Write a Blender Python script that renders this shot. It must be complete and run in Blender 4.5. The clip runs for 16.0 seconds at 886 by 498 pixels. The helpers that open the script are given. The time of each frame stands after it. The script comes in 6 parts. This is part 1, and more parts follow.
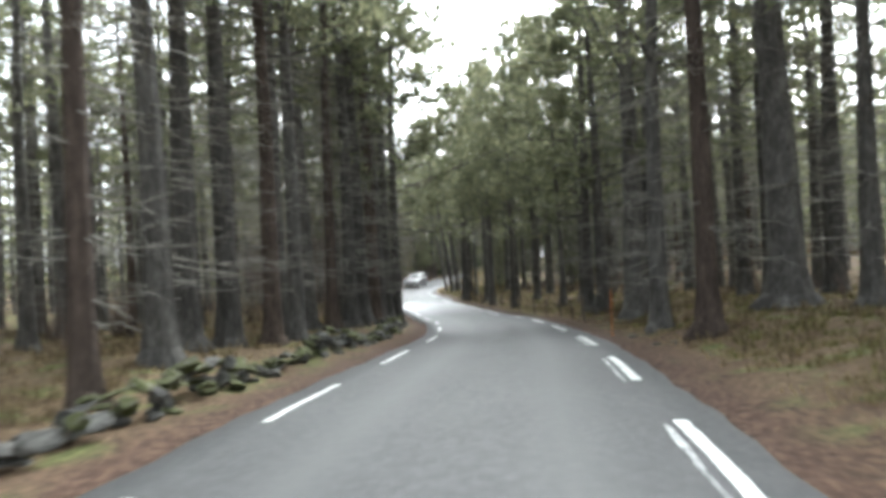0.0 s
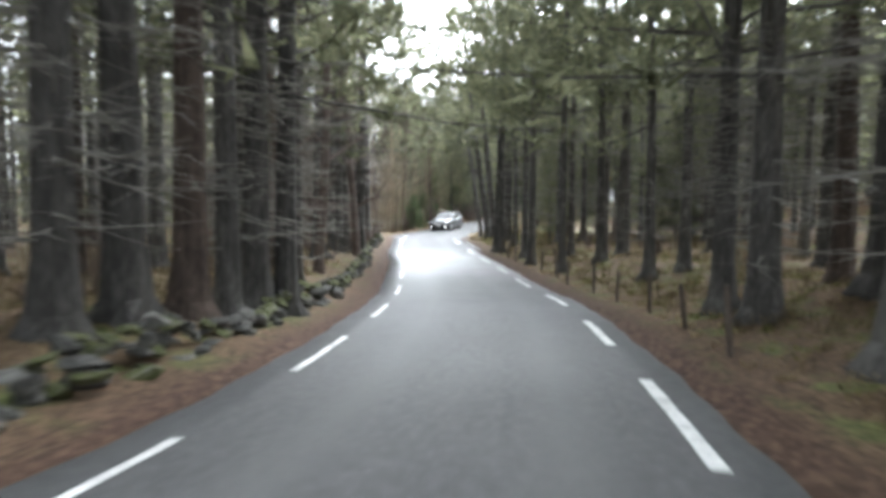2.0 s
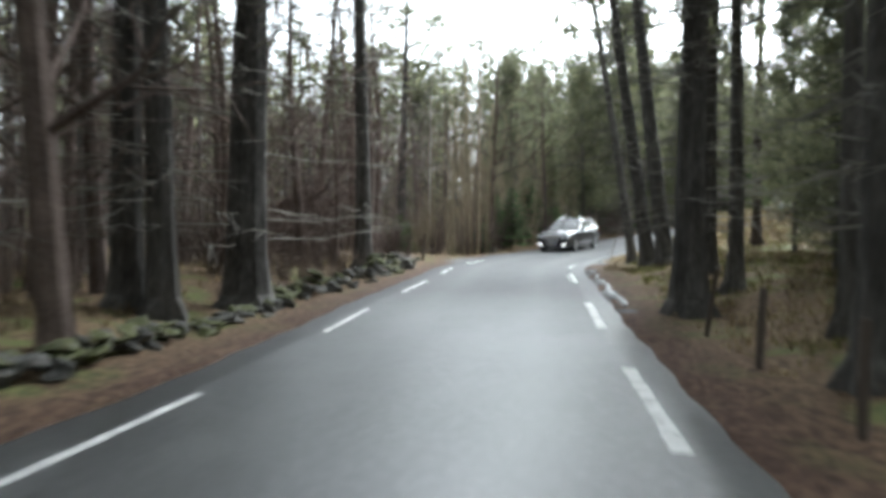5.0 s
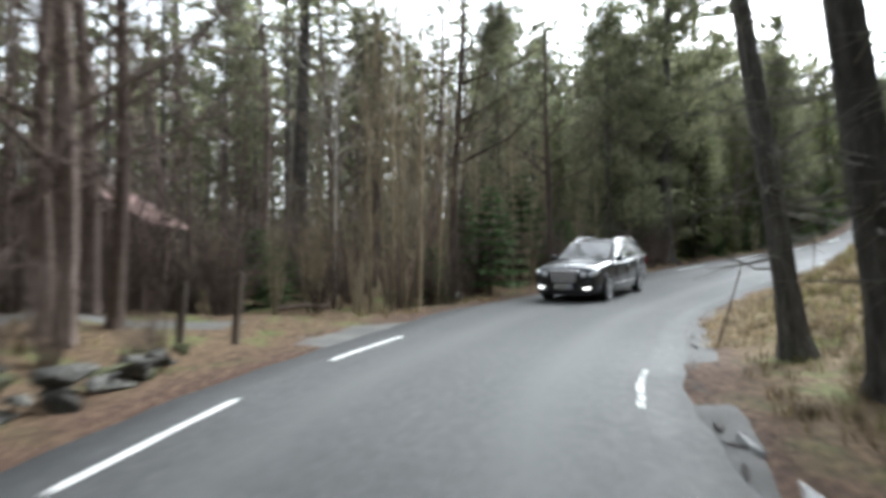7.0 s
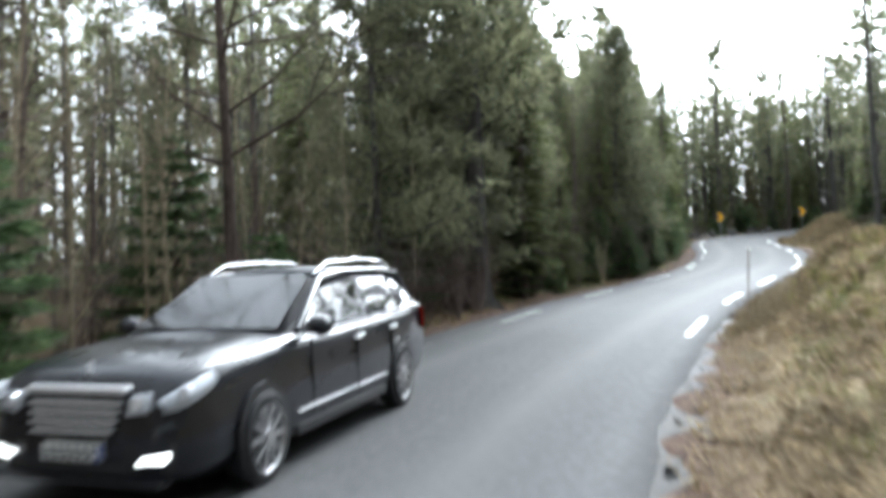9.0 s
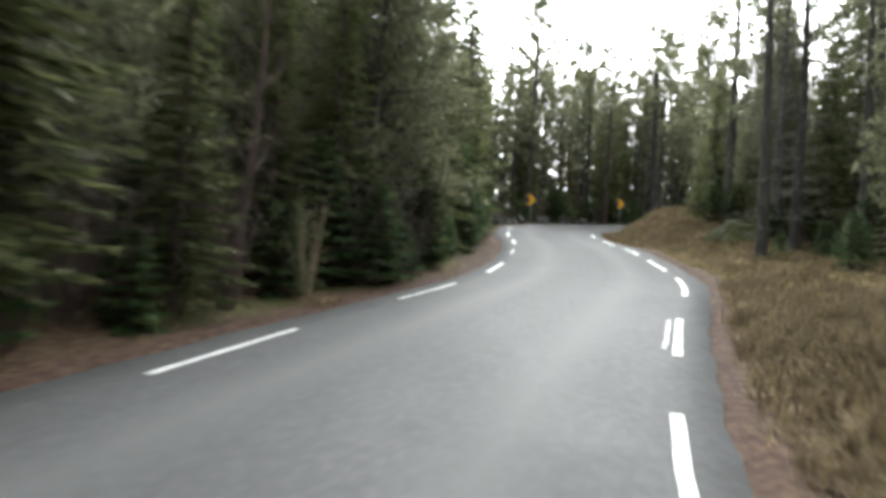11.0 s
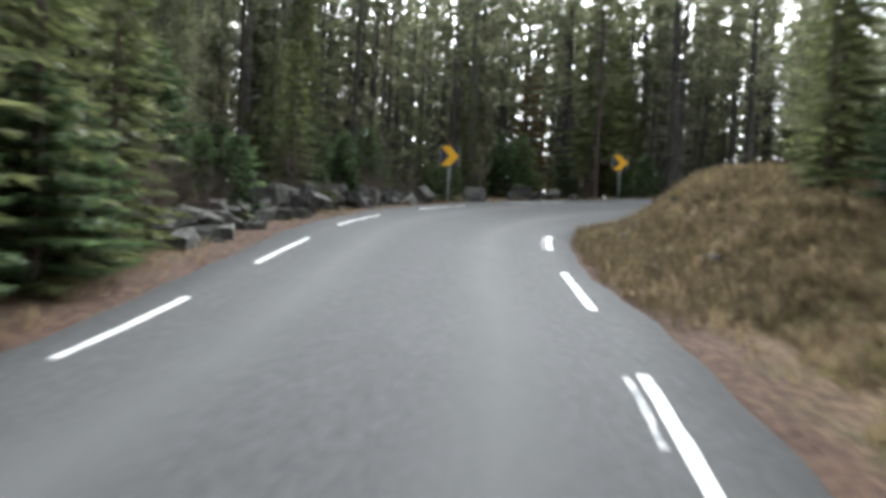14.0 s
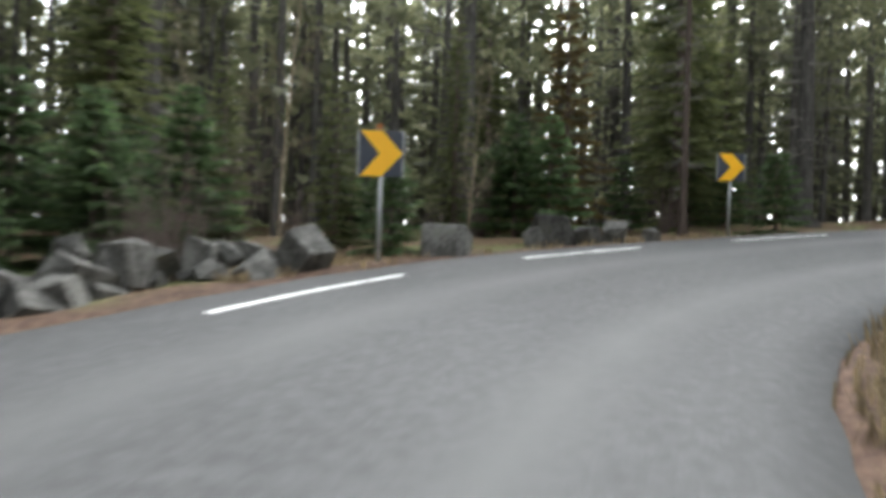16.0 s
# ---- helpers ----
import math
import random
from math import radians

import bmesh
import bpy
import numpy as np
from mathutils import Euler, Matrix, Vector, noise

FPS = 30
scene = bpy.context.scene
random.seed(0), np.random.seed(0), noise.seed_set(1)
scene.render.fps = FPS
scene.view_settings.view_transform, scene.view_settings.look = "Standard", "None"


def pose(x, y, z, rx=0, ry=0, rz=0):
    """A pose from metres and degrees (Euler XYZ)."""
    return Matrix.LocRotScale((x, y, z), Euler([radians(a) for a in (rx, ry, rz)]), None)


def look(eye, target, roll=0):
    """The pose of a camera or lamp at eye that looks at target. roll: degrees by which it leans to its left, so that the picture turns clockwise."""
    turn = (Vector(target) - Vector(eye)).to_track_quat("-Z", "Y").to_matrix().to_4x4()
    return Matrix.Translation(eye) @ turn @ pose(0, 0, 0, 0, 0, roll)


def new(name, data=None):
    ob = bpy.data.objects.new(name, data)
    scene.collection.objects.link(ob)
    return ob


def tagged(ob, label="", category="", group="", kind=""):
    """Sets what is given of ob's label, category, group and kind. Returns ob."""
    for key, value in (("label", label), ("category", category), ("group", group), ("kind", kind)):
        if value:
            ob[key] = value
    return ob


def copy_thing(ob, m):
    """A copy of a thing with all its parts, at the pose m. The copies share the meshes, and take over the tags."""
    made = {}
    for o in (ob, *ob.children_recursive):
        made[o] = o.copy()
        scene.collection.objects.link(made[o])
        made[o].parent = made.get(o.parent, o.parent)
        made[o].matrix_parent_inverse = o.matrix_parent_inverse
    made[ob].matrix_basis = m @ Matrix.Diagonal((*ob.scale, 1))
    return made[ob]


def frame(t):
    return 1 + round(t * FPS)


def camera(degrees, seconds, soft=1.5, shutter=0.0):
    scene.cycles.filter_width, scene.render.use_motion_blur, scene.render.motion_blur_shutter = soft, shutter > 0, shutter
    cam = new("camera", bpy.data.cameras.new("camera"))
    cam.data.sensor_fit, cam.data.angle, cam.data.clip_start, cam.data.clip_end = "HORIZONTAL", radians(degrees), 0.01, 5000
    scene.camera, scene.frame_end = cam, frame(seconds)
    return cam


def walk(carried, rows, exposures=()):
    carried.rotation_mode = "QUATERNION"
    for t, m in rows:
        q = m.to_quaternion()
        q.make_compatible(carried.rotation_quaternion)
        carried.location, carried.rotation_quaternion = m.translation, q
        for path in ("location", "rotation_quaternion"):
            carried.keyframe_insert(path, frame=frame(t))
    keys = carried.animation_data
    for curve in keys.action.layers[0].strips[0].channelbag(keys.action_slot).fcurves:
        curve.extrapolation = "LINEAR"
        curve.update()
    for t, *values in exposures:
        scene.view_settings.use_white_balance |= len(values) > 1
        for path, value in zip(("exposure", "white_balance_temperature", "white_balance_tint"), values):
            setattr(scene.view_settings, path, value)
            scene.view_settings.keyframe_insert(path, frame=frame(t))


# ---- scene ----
cam = camera(61.69, 16.0, soft=4.2, shutter=0.5)
PATH = [
    # seconds, x, y, z, yaw, pitch, roll
    (0.0, -0.029, -0.005, 1.563, -0.16, 0.80, 2.76),
    (0.5, 0.671, 4.374, 1.444, 0.37, 0.29, 2.86),
    (1.0, 1.319, 9.144, 1.318, 1.13, -1.10, 1.57),
    (1.5, 1.940, 13.864, 1.181, 3.66, -2.39, 0.09),
    (2.0, 2.356, 19.074, 0.977, 4.76, -3.64, -0.52),
    (2.5, 2.651, 24.161, 0.675, 6.70, -3.74, -1.36),
    (3.0, 2.746, 29.725, 0.483, 8.37, -4.24, -0.77),
    (3.5, 2.671, 35.806, 0.232, 10.46, -4.41, -1.08),
    (4.0, 2.352, 41.527, -0.075, 13.00, -3.58, -0.32),
    (4.2, 2.197, 43.377, -0.174, 14.04, -3.24, 0.33),
    (6.3, -0.394, 62.220, -0.483, 18.32, -0.32, -2.03),
    (6.6, -0.885, 65.208, -0.423, 17.56, -0.58, -1.86),
    (7.0, -1.426, 69.076, -0.375, 16.45, 0.03, -0.30),
    (7.5, -1.968, 73.744, -0.255, 11.84, -0.83, -0.67),
    (7.6, -2.066, 74.615, -0.248, 12.72, 0.88, 1.35),
    (8.0, -2.083, 77.689, -0.312, 11.19, 1.41, 1.54),
    (8.2, -1.941, 78.809, -0.307, 9.10, -0.74, 1.27),
    (8.4, -1.709, 80.235, -0.288, 7.48, -0.93, 0.70),
    (8.6, -1.447, 81.701, -0.264, 5.40, -1.14, -0.58),
    (8.8, -1.255, 83.232, -0.285, 3.23, -0.20, 0.24),
    (9.0, -1.128, 84.673, -0.281, 3.04, 2.77, 1.38),
    (9.2, -0.850, 86.354, -0.279, 3.88, 5.56, 2.81),
    (9.4, -0.520, 88.208, -0.261, 1.41, 3.02, 2.61),
    (9.5, -0.479, 88.791, -0.260, 0.68, 2.20, 1.97),
    (9.7, -0.116, 90.544, -0.171, -1.54, 1.83, 0.94),
    (11.8, 6.322, 108.200, 0.821, -15.64, 0.34, -2.32),
    (12.0, 7.174, 109.759, 0.947, -16.48, 0.27, -1.54),
    (12.5, 9.073, 113.794, 1.340, -17.22, -0.09, -1.42),
    (13.0, 11.047, 117.803, 1.751, -15.69, -0.14, -2.30),
    (13.5, 12.920, 121.861, 2.155, -14.66, -0.95, -2.19),
    (14.0, 14.661, 125.764, 2.590, -12.00, -1.72, -2.80),
    (14.5, 16.069, 130.816, 2.920, -8.79, -1.42, -2.89),
    (15.0, 17.285, 134.327, 3.236, -6.26, -1.28, -2.47),
    (15.3, 17.960, 136.627, 3.415, -6.32, -1.32, -2.11),
    (15.6, 18.699, 138.749, 3.610, -7.02, -1.92, -1.75),
    (16.0, 19.772, 141.341, 3.838, -9.18, -0.39, -1.74),
]

walk(cam, [(t, pose(x, y, z, 90 + pitch, 0, yaw) @ pose(0, 0, 0, 0, 0, -roll)) for t, x, y, z, yaw, pitch, roll in PATH],
     exposures=[(0.0, 2.4, 6000, 4.5), (0.5, 2.5, 5900, 7.0), (1.0, 2.55, 5850, 6.5), (2.0, 2.65, 5850, 7.0), (3.0, 2.4, 5900, 4.5), (4.0, 2.25, 5800, 3.5), (6.3, 1.65, 5900, 4.5), (7.5, 1.95, 5900, 6.0), (8.0, 2.1, 5950, 4.5), (9.0, 2.05, 5750, 5.5), (9.7, 2.0, 5950, 5.5), (12.0, 1.62, 6200, 6.0), (14.0, 1.9, 6000, 7.0), (15.0, 2.1, 6050, 8.0), (16.0, 2.45, 6150, 7.0)])

# ---- sky and sun: thin overcast ----
world = bpy.data.worlds.new("overcast_sky")
scene.world = world
world.use_nodes = True
wn, wl = world.node_tree.nodes, world.node_tree.links
wn.clear()
sky = wn.new("ShaderNodeTexSky")
sky.sky_type, sky.sun_disc = "NISHITA", False
sky.sun_elevation, sky.sun_rotation = radians(40), radians(20)
sky.air_density, sky.dust_density, sky.ozone_density = 1.0, 6.0, 1.0
pale = wn.new("ShaderNodeHueSaturation")
pale.inputs["Saturation"].default_value = 0.12
back = wn.new("ShaderNodeBackground")
back.inputs["Strength"].default_value = 0.15
wout = wn.new("ShaderNodeOutputWorld")
wl.new(sky.outputs[0], pale.inputs["Color"])
wl.new(pale.outputs[0], back.inputs["Color"])
wl.new(back.outputs[0], wout.inputs["Surface"])
sun = new("sun", bpy.data.lights.new("sun", "SUN"))
sun.data.energy, sun.data.angle, sun.data.color = 1.0, radians(40), (1.0, 0.98, 0.95)
sun.matrix_world = look((0, 0, 50), (0 - 25 * math.sin(radians(20)), -25 * math.cos(radians(20)), 50 - 25 * math.tan(radians(40))))

# ---- materials ----
def node_material(name, rough=0.8, spec=0.3):
    m = bpy.data.materials.new(name)
    m.use_nodes = True
    b = m.node_tree.nodes["Principled BSDF"]
    b.inputs["Roughness"].default_value = rough
    b.inputs["Specular IOR Level"].default_value = spec
    return m, m.node_tree.nodes, m.node_tree.links, b


def ramp(nodes, stops):
    r = nodes.new("ShaderNodeValToRGB")
    while len(r.color_ramp.elements) < len(stops):
        r.color_ramp.elements.new(0.5)
    for e, (at, c) in zip(r.color_ramp.elements, stops):
        e.position, e.color = at, (*c, 1)
    return r


def surface(name, stops, scale=6.0, fine=40.0, rough=0.85, spec=0.25, bump=0.4, dist=0.02, stretch=(1, 1, 1), coords="Object", vary=0.0, metal=0.0):
    """Two scales of noise drive the colour; the finer one also the relief. vary: change from piece to piece."""
    m, n, l, b = node_material(name, rough, spec)
    b.inputs["Metallic"].default_value = metal
    tc = n.new("ShaderNodeTexCoord")
    mp = n.new("ShaderNodeMapping")
    mp.inputs["Scale"].default_value = stretch
    l.new(tc.outputs[coords], mp.inputs[0])
    a = n.new("ShaderNodeTexNoise")
    a.inputs["Scale"].default_value, a.inputs["Detail"].default_value = scale, 5
    f = n.new("ShaderNodeTexNoise")
    f.inputs["Scale"].default_value, f.inputs["Detail"].default_value = fine, 4
    l.new(mp.outputs[0], a.inputs["Vector"])
    l.new(mp.outputs[0], f.inputs["Vector"])
    mx = n.new("ShaderNodeMix")
    mx.inputs[0].default_value = 0.45
    l.new(a.outputs["Fac"], mx.inputs[2])
    l.new(f.outputs["Fac"], mx.inputs[3])
    r = ramp(n, stops)
    l.new(mx.outputs[0], r.inputs[0])
    col = r.outputs[0]
    if vary:
        oi = n.new("ShaderNodeObjectInfo")
        hs = n.new("ShaderNodeHueSaturation")
        mr = n.new("ShaderNodeMapRange")
        mr.inputs[3].default_value, mr.inputs[4].default_value = 1 - vary, 1 + vary
        l.new(oi.outputs["Random"], mr.inputs[0])
        l.new(mr.outputs[0], hs.inputs["Value"])
        l.new(col, hs.inputs["Color"])
        col = hs.outputs[0]
    l.new(col, b.inputs["Base Color"])
    if bump:
        bp = n.new("ShaderNodeBump")
        bp.inputs["Strength"].default_value, bp.inputs["Distance"].default_value = bump, dist
        l.new(mx.outputs[0], bp.inputs["Height"])
        l.new(bp.outputs[0], b.inputs["Normal"])
    return m


def leafy(name, dark, light, vary=0.2, rough=0.6):
    """Needles and leaves: colour varies from tuft to tuft and from tree to tree."""
    m, n, l, b = node_material(name, rough, 0.25)
    g = n.new("ShaderNodeNewGeometry")
    r = ramp(n, [(0.0, dark), (1.0, light)])
    l.new(g.outputs["Random Per Island"], r.inputs[0])
    oi = n.new("ShaderNodeObjectInfo")
    hs = n.new("ShaderNodeHueSaturation")
    mr = n.new("ShaderNodeMapRange")
    mr.inputs[3].default_value, mr.inputs[4].default_value = 1 - vary, 1 + vary
    l.new(oi.outputs["Random"], mr.inputs[0])
    l.new(mr.outputs[0], hs.inputs["Value"])
    l.new(r.outputs[0], hs.inputs["Color"])
    l.new(hs.outputs[0], b.inputs["Base Color"])
    tr = n.new("ShaderNodeBsdfTranslucent")
    l.new(hs.outputs[0], tr.inputs["Color"])
    ms = n.new("ShaderNodeMixShader")
    ms.inputs[0].default_value = 0.5
    l.new(b.outputs[0], ms.inputs[1])
    l.new(tr.outputs[0], ms.inputs[2])
    l.new(ms.outputs[0], n["Material Output"].inputs["Surface"])
    return m


BARK = surface("pine_bark", [(0.3, (0.036, 0.034, 0.031)), (0.5, (0.086, 0.081, 0.075)), (0.68, (0.158, 0.15, 0.136)), (0.78, (0.108, 0.12, 0.082))], 5, 22, 0.95, 0.1, 0.9, 0.04, (1, 1, 0.25), vary=0.25)
RED_BARK = surface("red_bark", [(0.3, (0.03, 0.024, 0.02)), (0.5, (0.072, 0.056, 0.047)), (0.7, (0.13, 0.1, 0.083))], 5, 22, 0.95, 0.1, 0.8, 0.03, (1, 1, 0.3), vary=0.25)
BIRCH_BARK = surface("pale_bark", [(0.3, (0.13, 0.105, 0.07)), (0.5, (0.3, 0.25, 0.17)), (0.7, (0.48, 0.42, 0.31))], 4, 16, 0.9, 0.1, 0.4, 0.01, (1, 1, 0.8), vary=0.25)
WHITE_BARK = surface("white_birch_bark", [(0.34, (0.06, 0.05, 0.045)), (0.44, (0.42, 0.39, 0.34)), (0.7, (0.62, 0.6, 0.55))], 5, 14, 0.85, 0.15, 0.3, 0.008, (0.4, 0.4, 1.6), vary=0.1)
TWIG = surface("twig_bark", [(0.3, (0.075, 0.058, 0.05)), (0.7, (0.215, 0.168, 0.145))], 6, 30, 0.95, 0.1, 0.2, 0.005, vary=0.2)
DEAD = surface("dead_lichen_twigs", [(0.3, (0.12, 0.112, 0.1)), (0.7, (0.3, 0.285, 0.25))], 6, 30, 0.95, 0.1, 0.0, vary=0.2)
PINE_LEAF = leafy("pine_needles", (0.104, 0.112, 0.064), (0.25, 0.255, 0.15))
SPRUCE_LEAF = leafy("spruce_needles", (0.074, 0.093, 0.039), (0.2, 0.215, 0.09))
YOUNG_LEAF = leafy("young_spruce_needles", (0.05, 0.086, 0.036), (0.13, 0.185, 0.078))
DRY_LEAF = leafy("dry_needles", (0.08, 0.06, 0.025), (0.2, 0.15, 0.06))
ROCK = surface("mossy_stone", [(0.28, (0.02, 0.02, 0.018)), (0.45, (0.062, 0.06, 0.054)), (0.58, (0.14, 0.136, 0.125)), (0.7, (0.055, 0.064, 0.024))], 2.2, 14, 0.95, 0.15, 0.8, 0.05, vary=0.3)
MOSS_ROCK = surface("moss_on_stone", [(0.3, (0.028, 0.032, 0.014)), (0.45, (0.064, 0.072, 0.026)), (0.55, (0.1, 0.1, 0.065)), (0.66, (0.14, 0.138, 0.128))], 2.5, 12, 0.95, 0.1, 0.8, 0.05, vary=0.3)
PAINT = surface("worn_white_paint", [(0.32, (0.1, 0.1, 0.1)), (0.42, (0.42, 0.42, 0.41)), (0.55, (0.62, 0.62, 0.6)), (0.7, (0.72, 0.72, 0.7))], 3, 30, 0.6, 0.3, 0.3, 0.004)

OLD_PAINT = surface("rubbed_white_paint", [(0.4, (0.055, 0.055, 0.055)), (0.47, (0.2, 0.2, 0.2)), (0.56, (0.42, 0.42, 0.41)), (0.66, (0.6, 0.6, 0.58))], 4, 24, 0.65, 0.3, 0.3, 0.004)


def ground_material():
    m, n, l, b = node_material("forest_floor", 0.95, 0.1)
    tc = n.new("ShaderNodeTexCoord")

    def noise_of(scale, detail=5):
        t = n.new("ShaderNodeTexNoise")
        t.inputs["Scale"].default_value, t.inputs["Detail"].default_value = scale, detail
        l.new(tc.outputs["Object"], t.inputs["Vector"])
        return t.outputs["Fac"]
    big, mid, small = noise_of(0.22), noise_of(1.1), noise_of(9.0)
    litter = ramp(n, [(0.3, (0.04, 0.025, 0.017)), (0.5, (0.085, 0.056, 0.036)), (0.68, (0.155, 0.105, 0.065))])
    grass = ramp(n, [(0.3, (0.11, 0.085, 0.042)), (0.5, (0.2, 0.155, 0.082)), (0.7, (0.33, 0.265, 0.155))])
    moss = ramp(n, [(0.3, (0.05, 0.06, 0.022)), (0.7, (0.14, 0.15, 0.055))])
    for r in (litter, grass, moss):
        l.new(small, r.inputs[0])
    f1 = ramp(n, [(0.42, (0, 0, 0)), (0.56, (1, 1, 1))])
    l.new(big, f1.inputs[0])
    f2 = ramp(n, [(0.52, (0, 0, 0)), (0.63, (1, 1, 1))])
    l.new(mid, f2.inputs[0])
    a = n.new("ShaderNodeAttribute")
    a.attribute_name = "grassy"
    mul = n.new("ShaderNodeMath")
    mul.operation = "ADD"
    mul.use_clamp = True
    half = n.new("ShaderNodeMath")
    half.operation = "MULTIPLY"
    half.inputs[1].default_value = 0.12
    l.new(f1.outputs[0], half.inputs[0])
    l.new(half.outputs[0], mul.inputs[0])
    l.new(a.outputs["Fac"], mul.inputs[1])
    x1 = n.new("ShaderNodeMix")
    x1.data_type = "RGBA"
    l.new(mul.outputs[0], x1.inputs[0])
    l.new(litter.outputs[0], x1.inputs[6])
    l.new(grass.outputs[0], x1.inputs[7])
    x2 = n.new("ShaderNodeMix")
    x2.data_type = "RGBA"
    l.new(f2.outputs[0], x2.inputs[0])
    l.new(x1.outputs[2], x2.inputs[6])
    l.new(moss.outputs[0], x2.inputs[7])
    d = n.new("ShaderNodeAttribute")
    d.attribute_name = "dirt"
    soil = ramp(n, [(0.3, (0.03, 0.019, 0.014)), (0.5, (0.066, 0.04, 0.028)), (0.7, (0.12, 0.078, 0.056))])
    l.new(small, soil.inputs[0])
    x3 = n.new("ShaderNodeMix")
    x3.data_type = "RGBA"
    l.new(d.outputs["Fac"], x3.inputs[0])
    l.new(x2.outputs[2], x3.inputs[6])
    l.new(soil.outputs[0], x3.inputs[7])
    l.new(x3.outputs[2], b.inputs["Base Color"])
    bp = n.new("ShaderNodeBump")
    bp.inputs["Strength"].default_value, bp.inputs["Distance"].default_value = 0.8, 0.06
    l.new(small, bp.inputs["Height"])
    l.new(bp.outputs[0], b.inputs["Normal"])
    return m


def asphalt_material():
    m, n, l, b = node_material("damp_asphalt", 0.4, 0.45)
    tc = n.new("ShaderNodeTexCoord")

    def noise_of(scale, detail=5, stretch=(1, 1, 1)):
        mp = n.new("ShaderNodeMapping")
        mp.inputs["Scale"].default_value = stretch
        l.new(tc.outputs["Object"], mp.inputs[0])
        t = n.new("ShaderNodeTexNoise")
        t.inputs["Scale"].default_value, t.inputs["Detail"].default_value = scale, detail
        l.new(mp.outputs[0], t.inputs["Vector"])
        return t.outputs["Fac"]

    def mix(f, a, c):
        x = n.new("ShaderNodeMix")
        if isinstance(f, float):
            x.inputs[0].default_value = f
        else:
            l.new(f, x.inputs[0])
        for k, s in ((2, a), (3, c)):
            if isinstance(s, float):
                x.inputs[k].default_value = s
            else:
                l.new(s, x.inputs[k])
        return x.outputs[0]

    def attr(name):
        a = n.new("ShaderNodeAttribute")
        a.attribute_name = name
        return a.outputs["Fac"]
    big, patch, grit = noise_of(0.28, 4), noise_of(1.3, 6, (1, 0.5, 1)), noise_of(70, 3)
    v = mix(0.4, mix(0.6, mix(0.5, big, patch), noise_of(9, 4)), grit)
    col = ramp(n, [(0.41, (0.02, 0.0203, 0.021)), (0.5, (0.038, 0.0385, 0.039)), (0.6, (0.074, 0.0745, 0.075))])
    l.new(v, col.inputs[0])
    # hairline cracks
    vo = n.new("ShaderNodeTexVoronoi")
    vo.feature = "DISTANCE_TO_EDGE"
    vo.inputs["Scale"].default_value = 0.22
    wob = n.new("ShaderNodeTexNoise")
    wob.inputs["Scale"].default_value = 1.5
    l.new(tc.outputs["Object"], wob.inputs["Vector"])
    add = n.new("ShaderNodeVectorMath")
    add.operation = "MULTIPLY_ADD"
    add.inputs[1].default_value = (1.6, 1.6, 0)
    l.new(wob.outputs["Color"], add.inputs[0])
    l.new(tc.outputs["Object"], add.inputs[2])
    l.new(add.outputs[0], vo.inputs["Vector"])
    cr = ramp(n, [(0.0, (0.45, 0.45, 0.45)), (0.006, (1, 1, 1))])
    l.new(vo.outputs["Distance"], cr.inputs[0])
    mul = n.new("ShaderNodeMix")
    mul.data_type, mul.blend_type = "RGBA", "MULTIPLY"
    mul.inputs[0].default_value = 0.3
    l.new(col.outputs[0], mul.inputs[6])
    l.new(cr.outputs[0], mul.inputs[7])
    # pale wheel tracks, worn by traffic
    pale = n.new("ShaderNodeMix")
    pale.data_type = "RGBA"
    tr = n.new("ShaderNodeMath")
    tr.operation = "MULTIPLY"
    l.new(attr("track"), tr.inputs[0])
    l.new(patch, tr.inputs[1])
    dryness = n.new("ShaderNodeMapRange")
    dryness.inputs[1].default_value, dryness.inputs[2].default_value = 0.0, 0.6
    dryness.inputs[3].default_value, dryness.inputs[4].default_value = 0.42, 0.0
    l.new(attr("wet"), dryness.inputs[0])
    most = n.new("ShaderNodeMath")
    most.operation = "ADD"
    most.use_clamp = True
    l.new(tr.outputs[0], most.inputs[0])
    l.new(dryness.outputs[0], most.inputs[1])
    l.new(most.outputs[0], pale.inputs[0])
    l.new(mul.outputs[2], pale.inputs[6])
    pale.inputs[7].default_value = (0.082, 0.082, 0.0805, 1)
    l.new(pale.outputs[2], b.inputs["Base Color"])
    dry = n.new("ShaderNodeMapRange")
    dry.inputs[1].default_value, dry.inputs[2].default_value = 0.35, 0.65
    dry.inputs[3].default_value, dry.inputs[4].default_value = 0.8, 0.87
    l.new(patch, dry.inputs[0])
    damp = n.new("ShaderNodeMapRange")
    damp.inputs[1].default_value, damp.inputs[2].default_value = 0.35, 0.65
    damp.inputs[3].default_value, damp.inputs[4].default_value = 0.38, 0.43
    l.new(patch, damp.inputs[0])
    l.new(mix(attr("wet"), dry.outputs[0], damp.outputs[0]), b.inputs["Roughness"])
    l.new(mix(attr("wet"), 0.12, 1.0), b.inputs["Specular IOR Level"])
    bp = n.new("ShaderNodeBump")
    bp.inputs["Strength"].default_value, bp.inputs["Distance"].default_value = 0.3, 0.004
    l.new(grit, bp.inputs["Height"])
    l.new(bp.outputs[0], b.inputs["Normal"])
    return m


GROUND, ASPHALT = ground_material(), asphalt_material()

# ---- helpers for meshes ----
def mesh_object(name, verts, faces, material, parent=None, label="", smooth=False):
    me = bpy.data.meshes.new(name)
    me.from_pydata([tuple(v) for v in verts], [], faces)
    for m in (material if isinstance(material, (list, tuple)) else [material]):
        me.materials.append(m)
    if smooth:
        me.shade_smooth()
    ob = new(name, me)
    if parent:
        ob.parent = parent
    return tagged(ob, label)


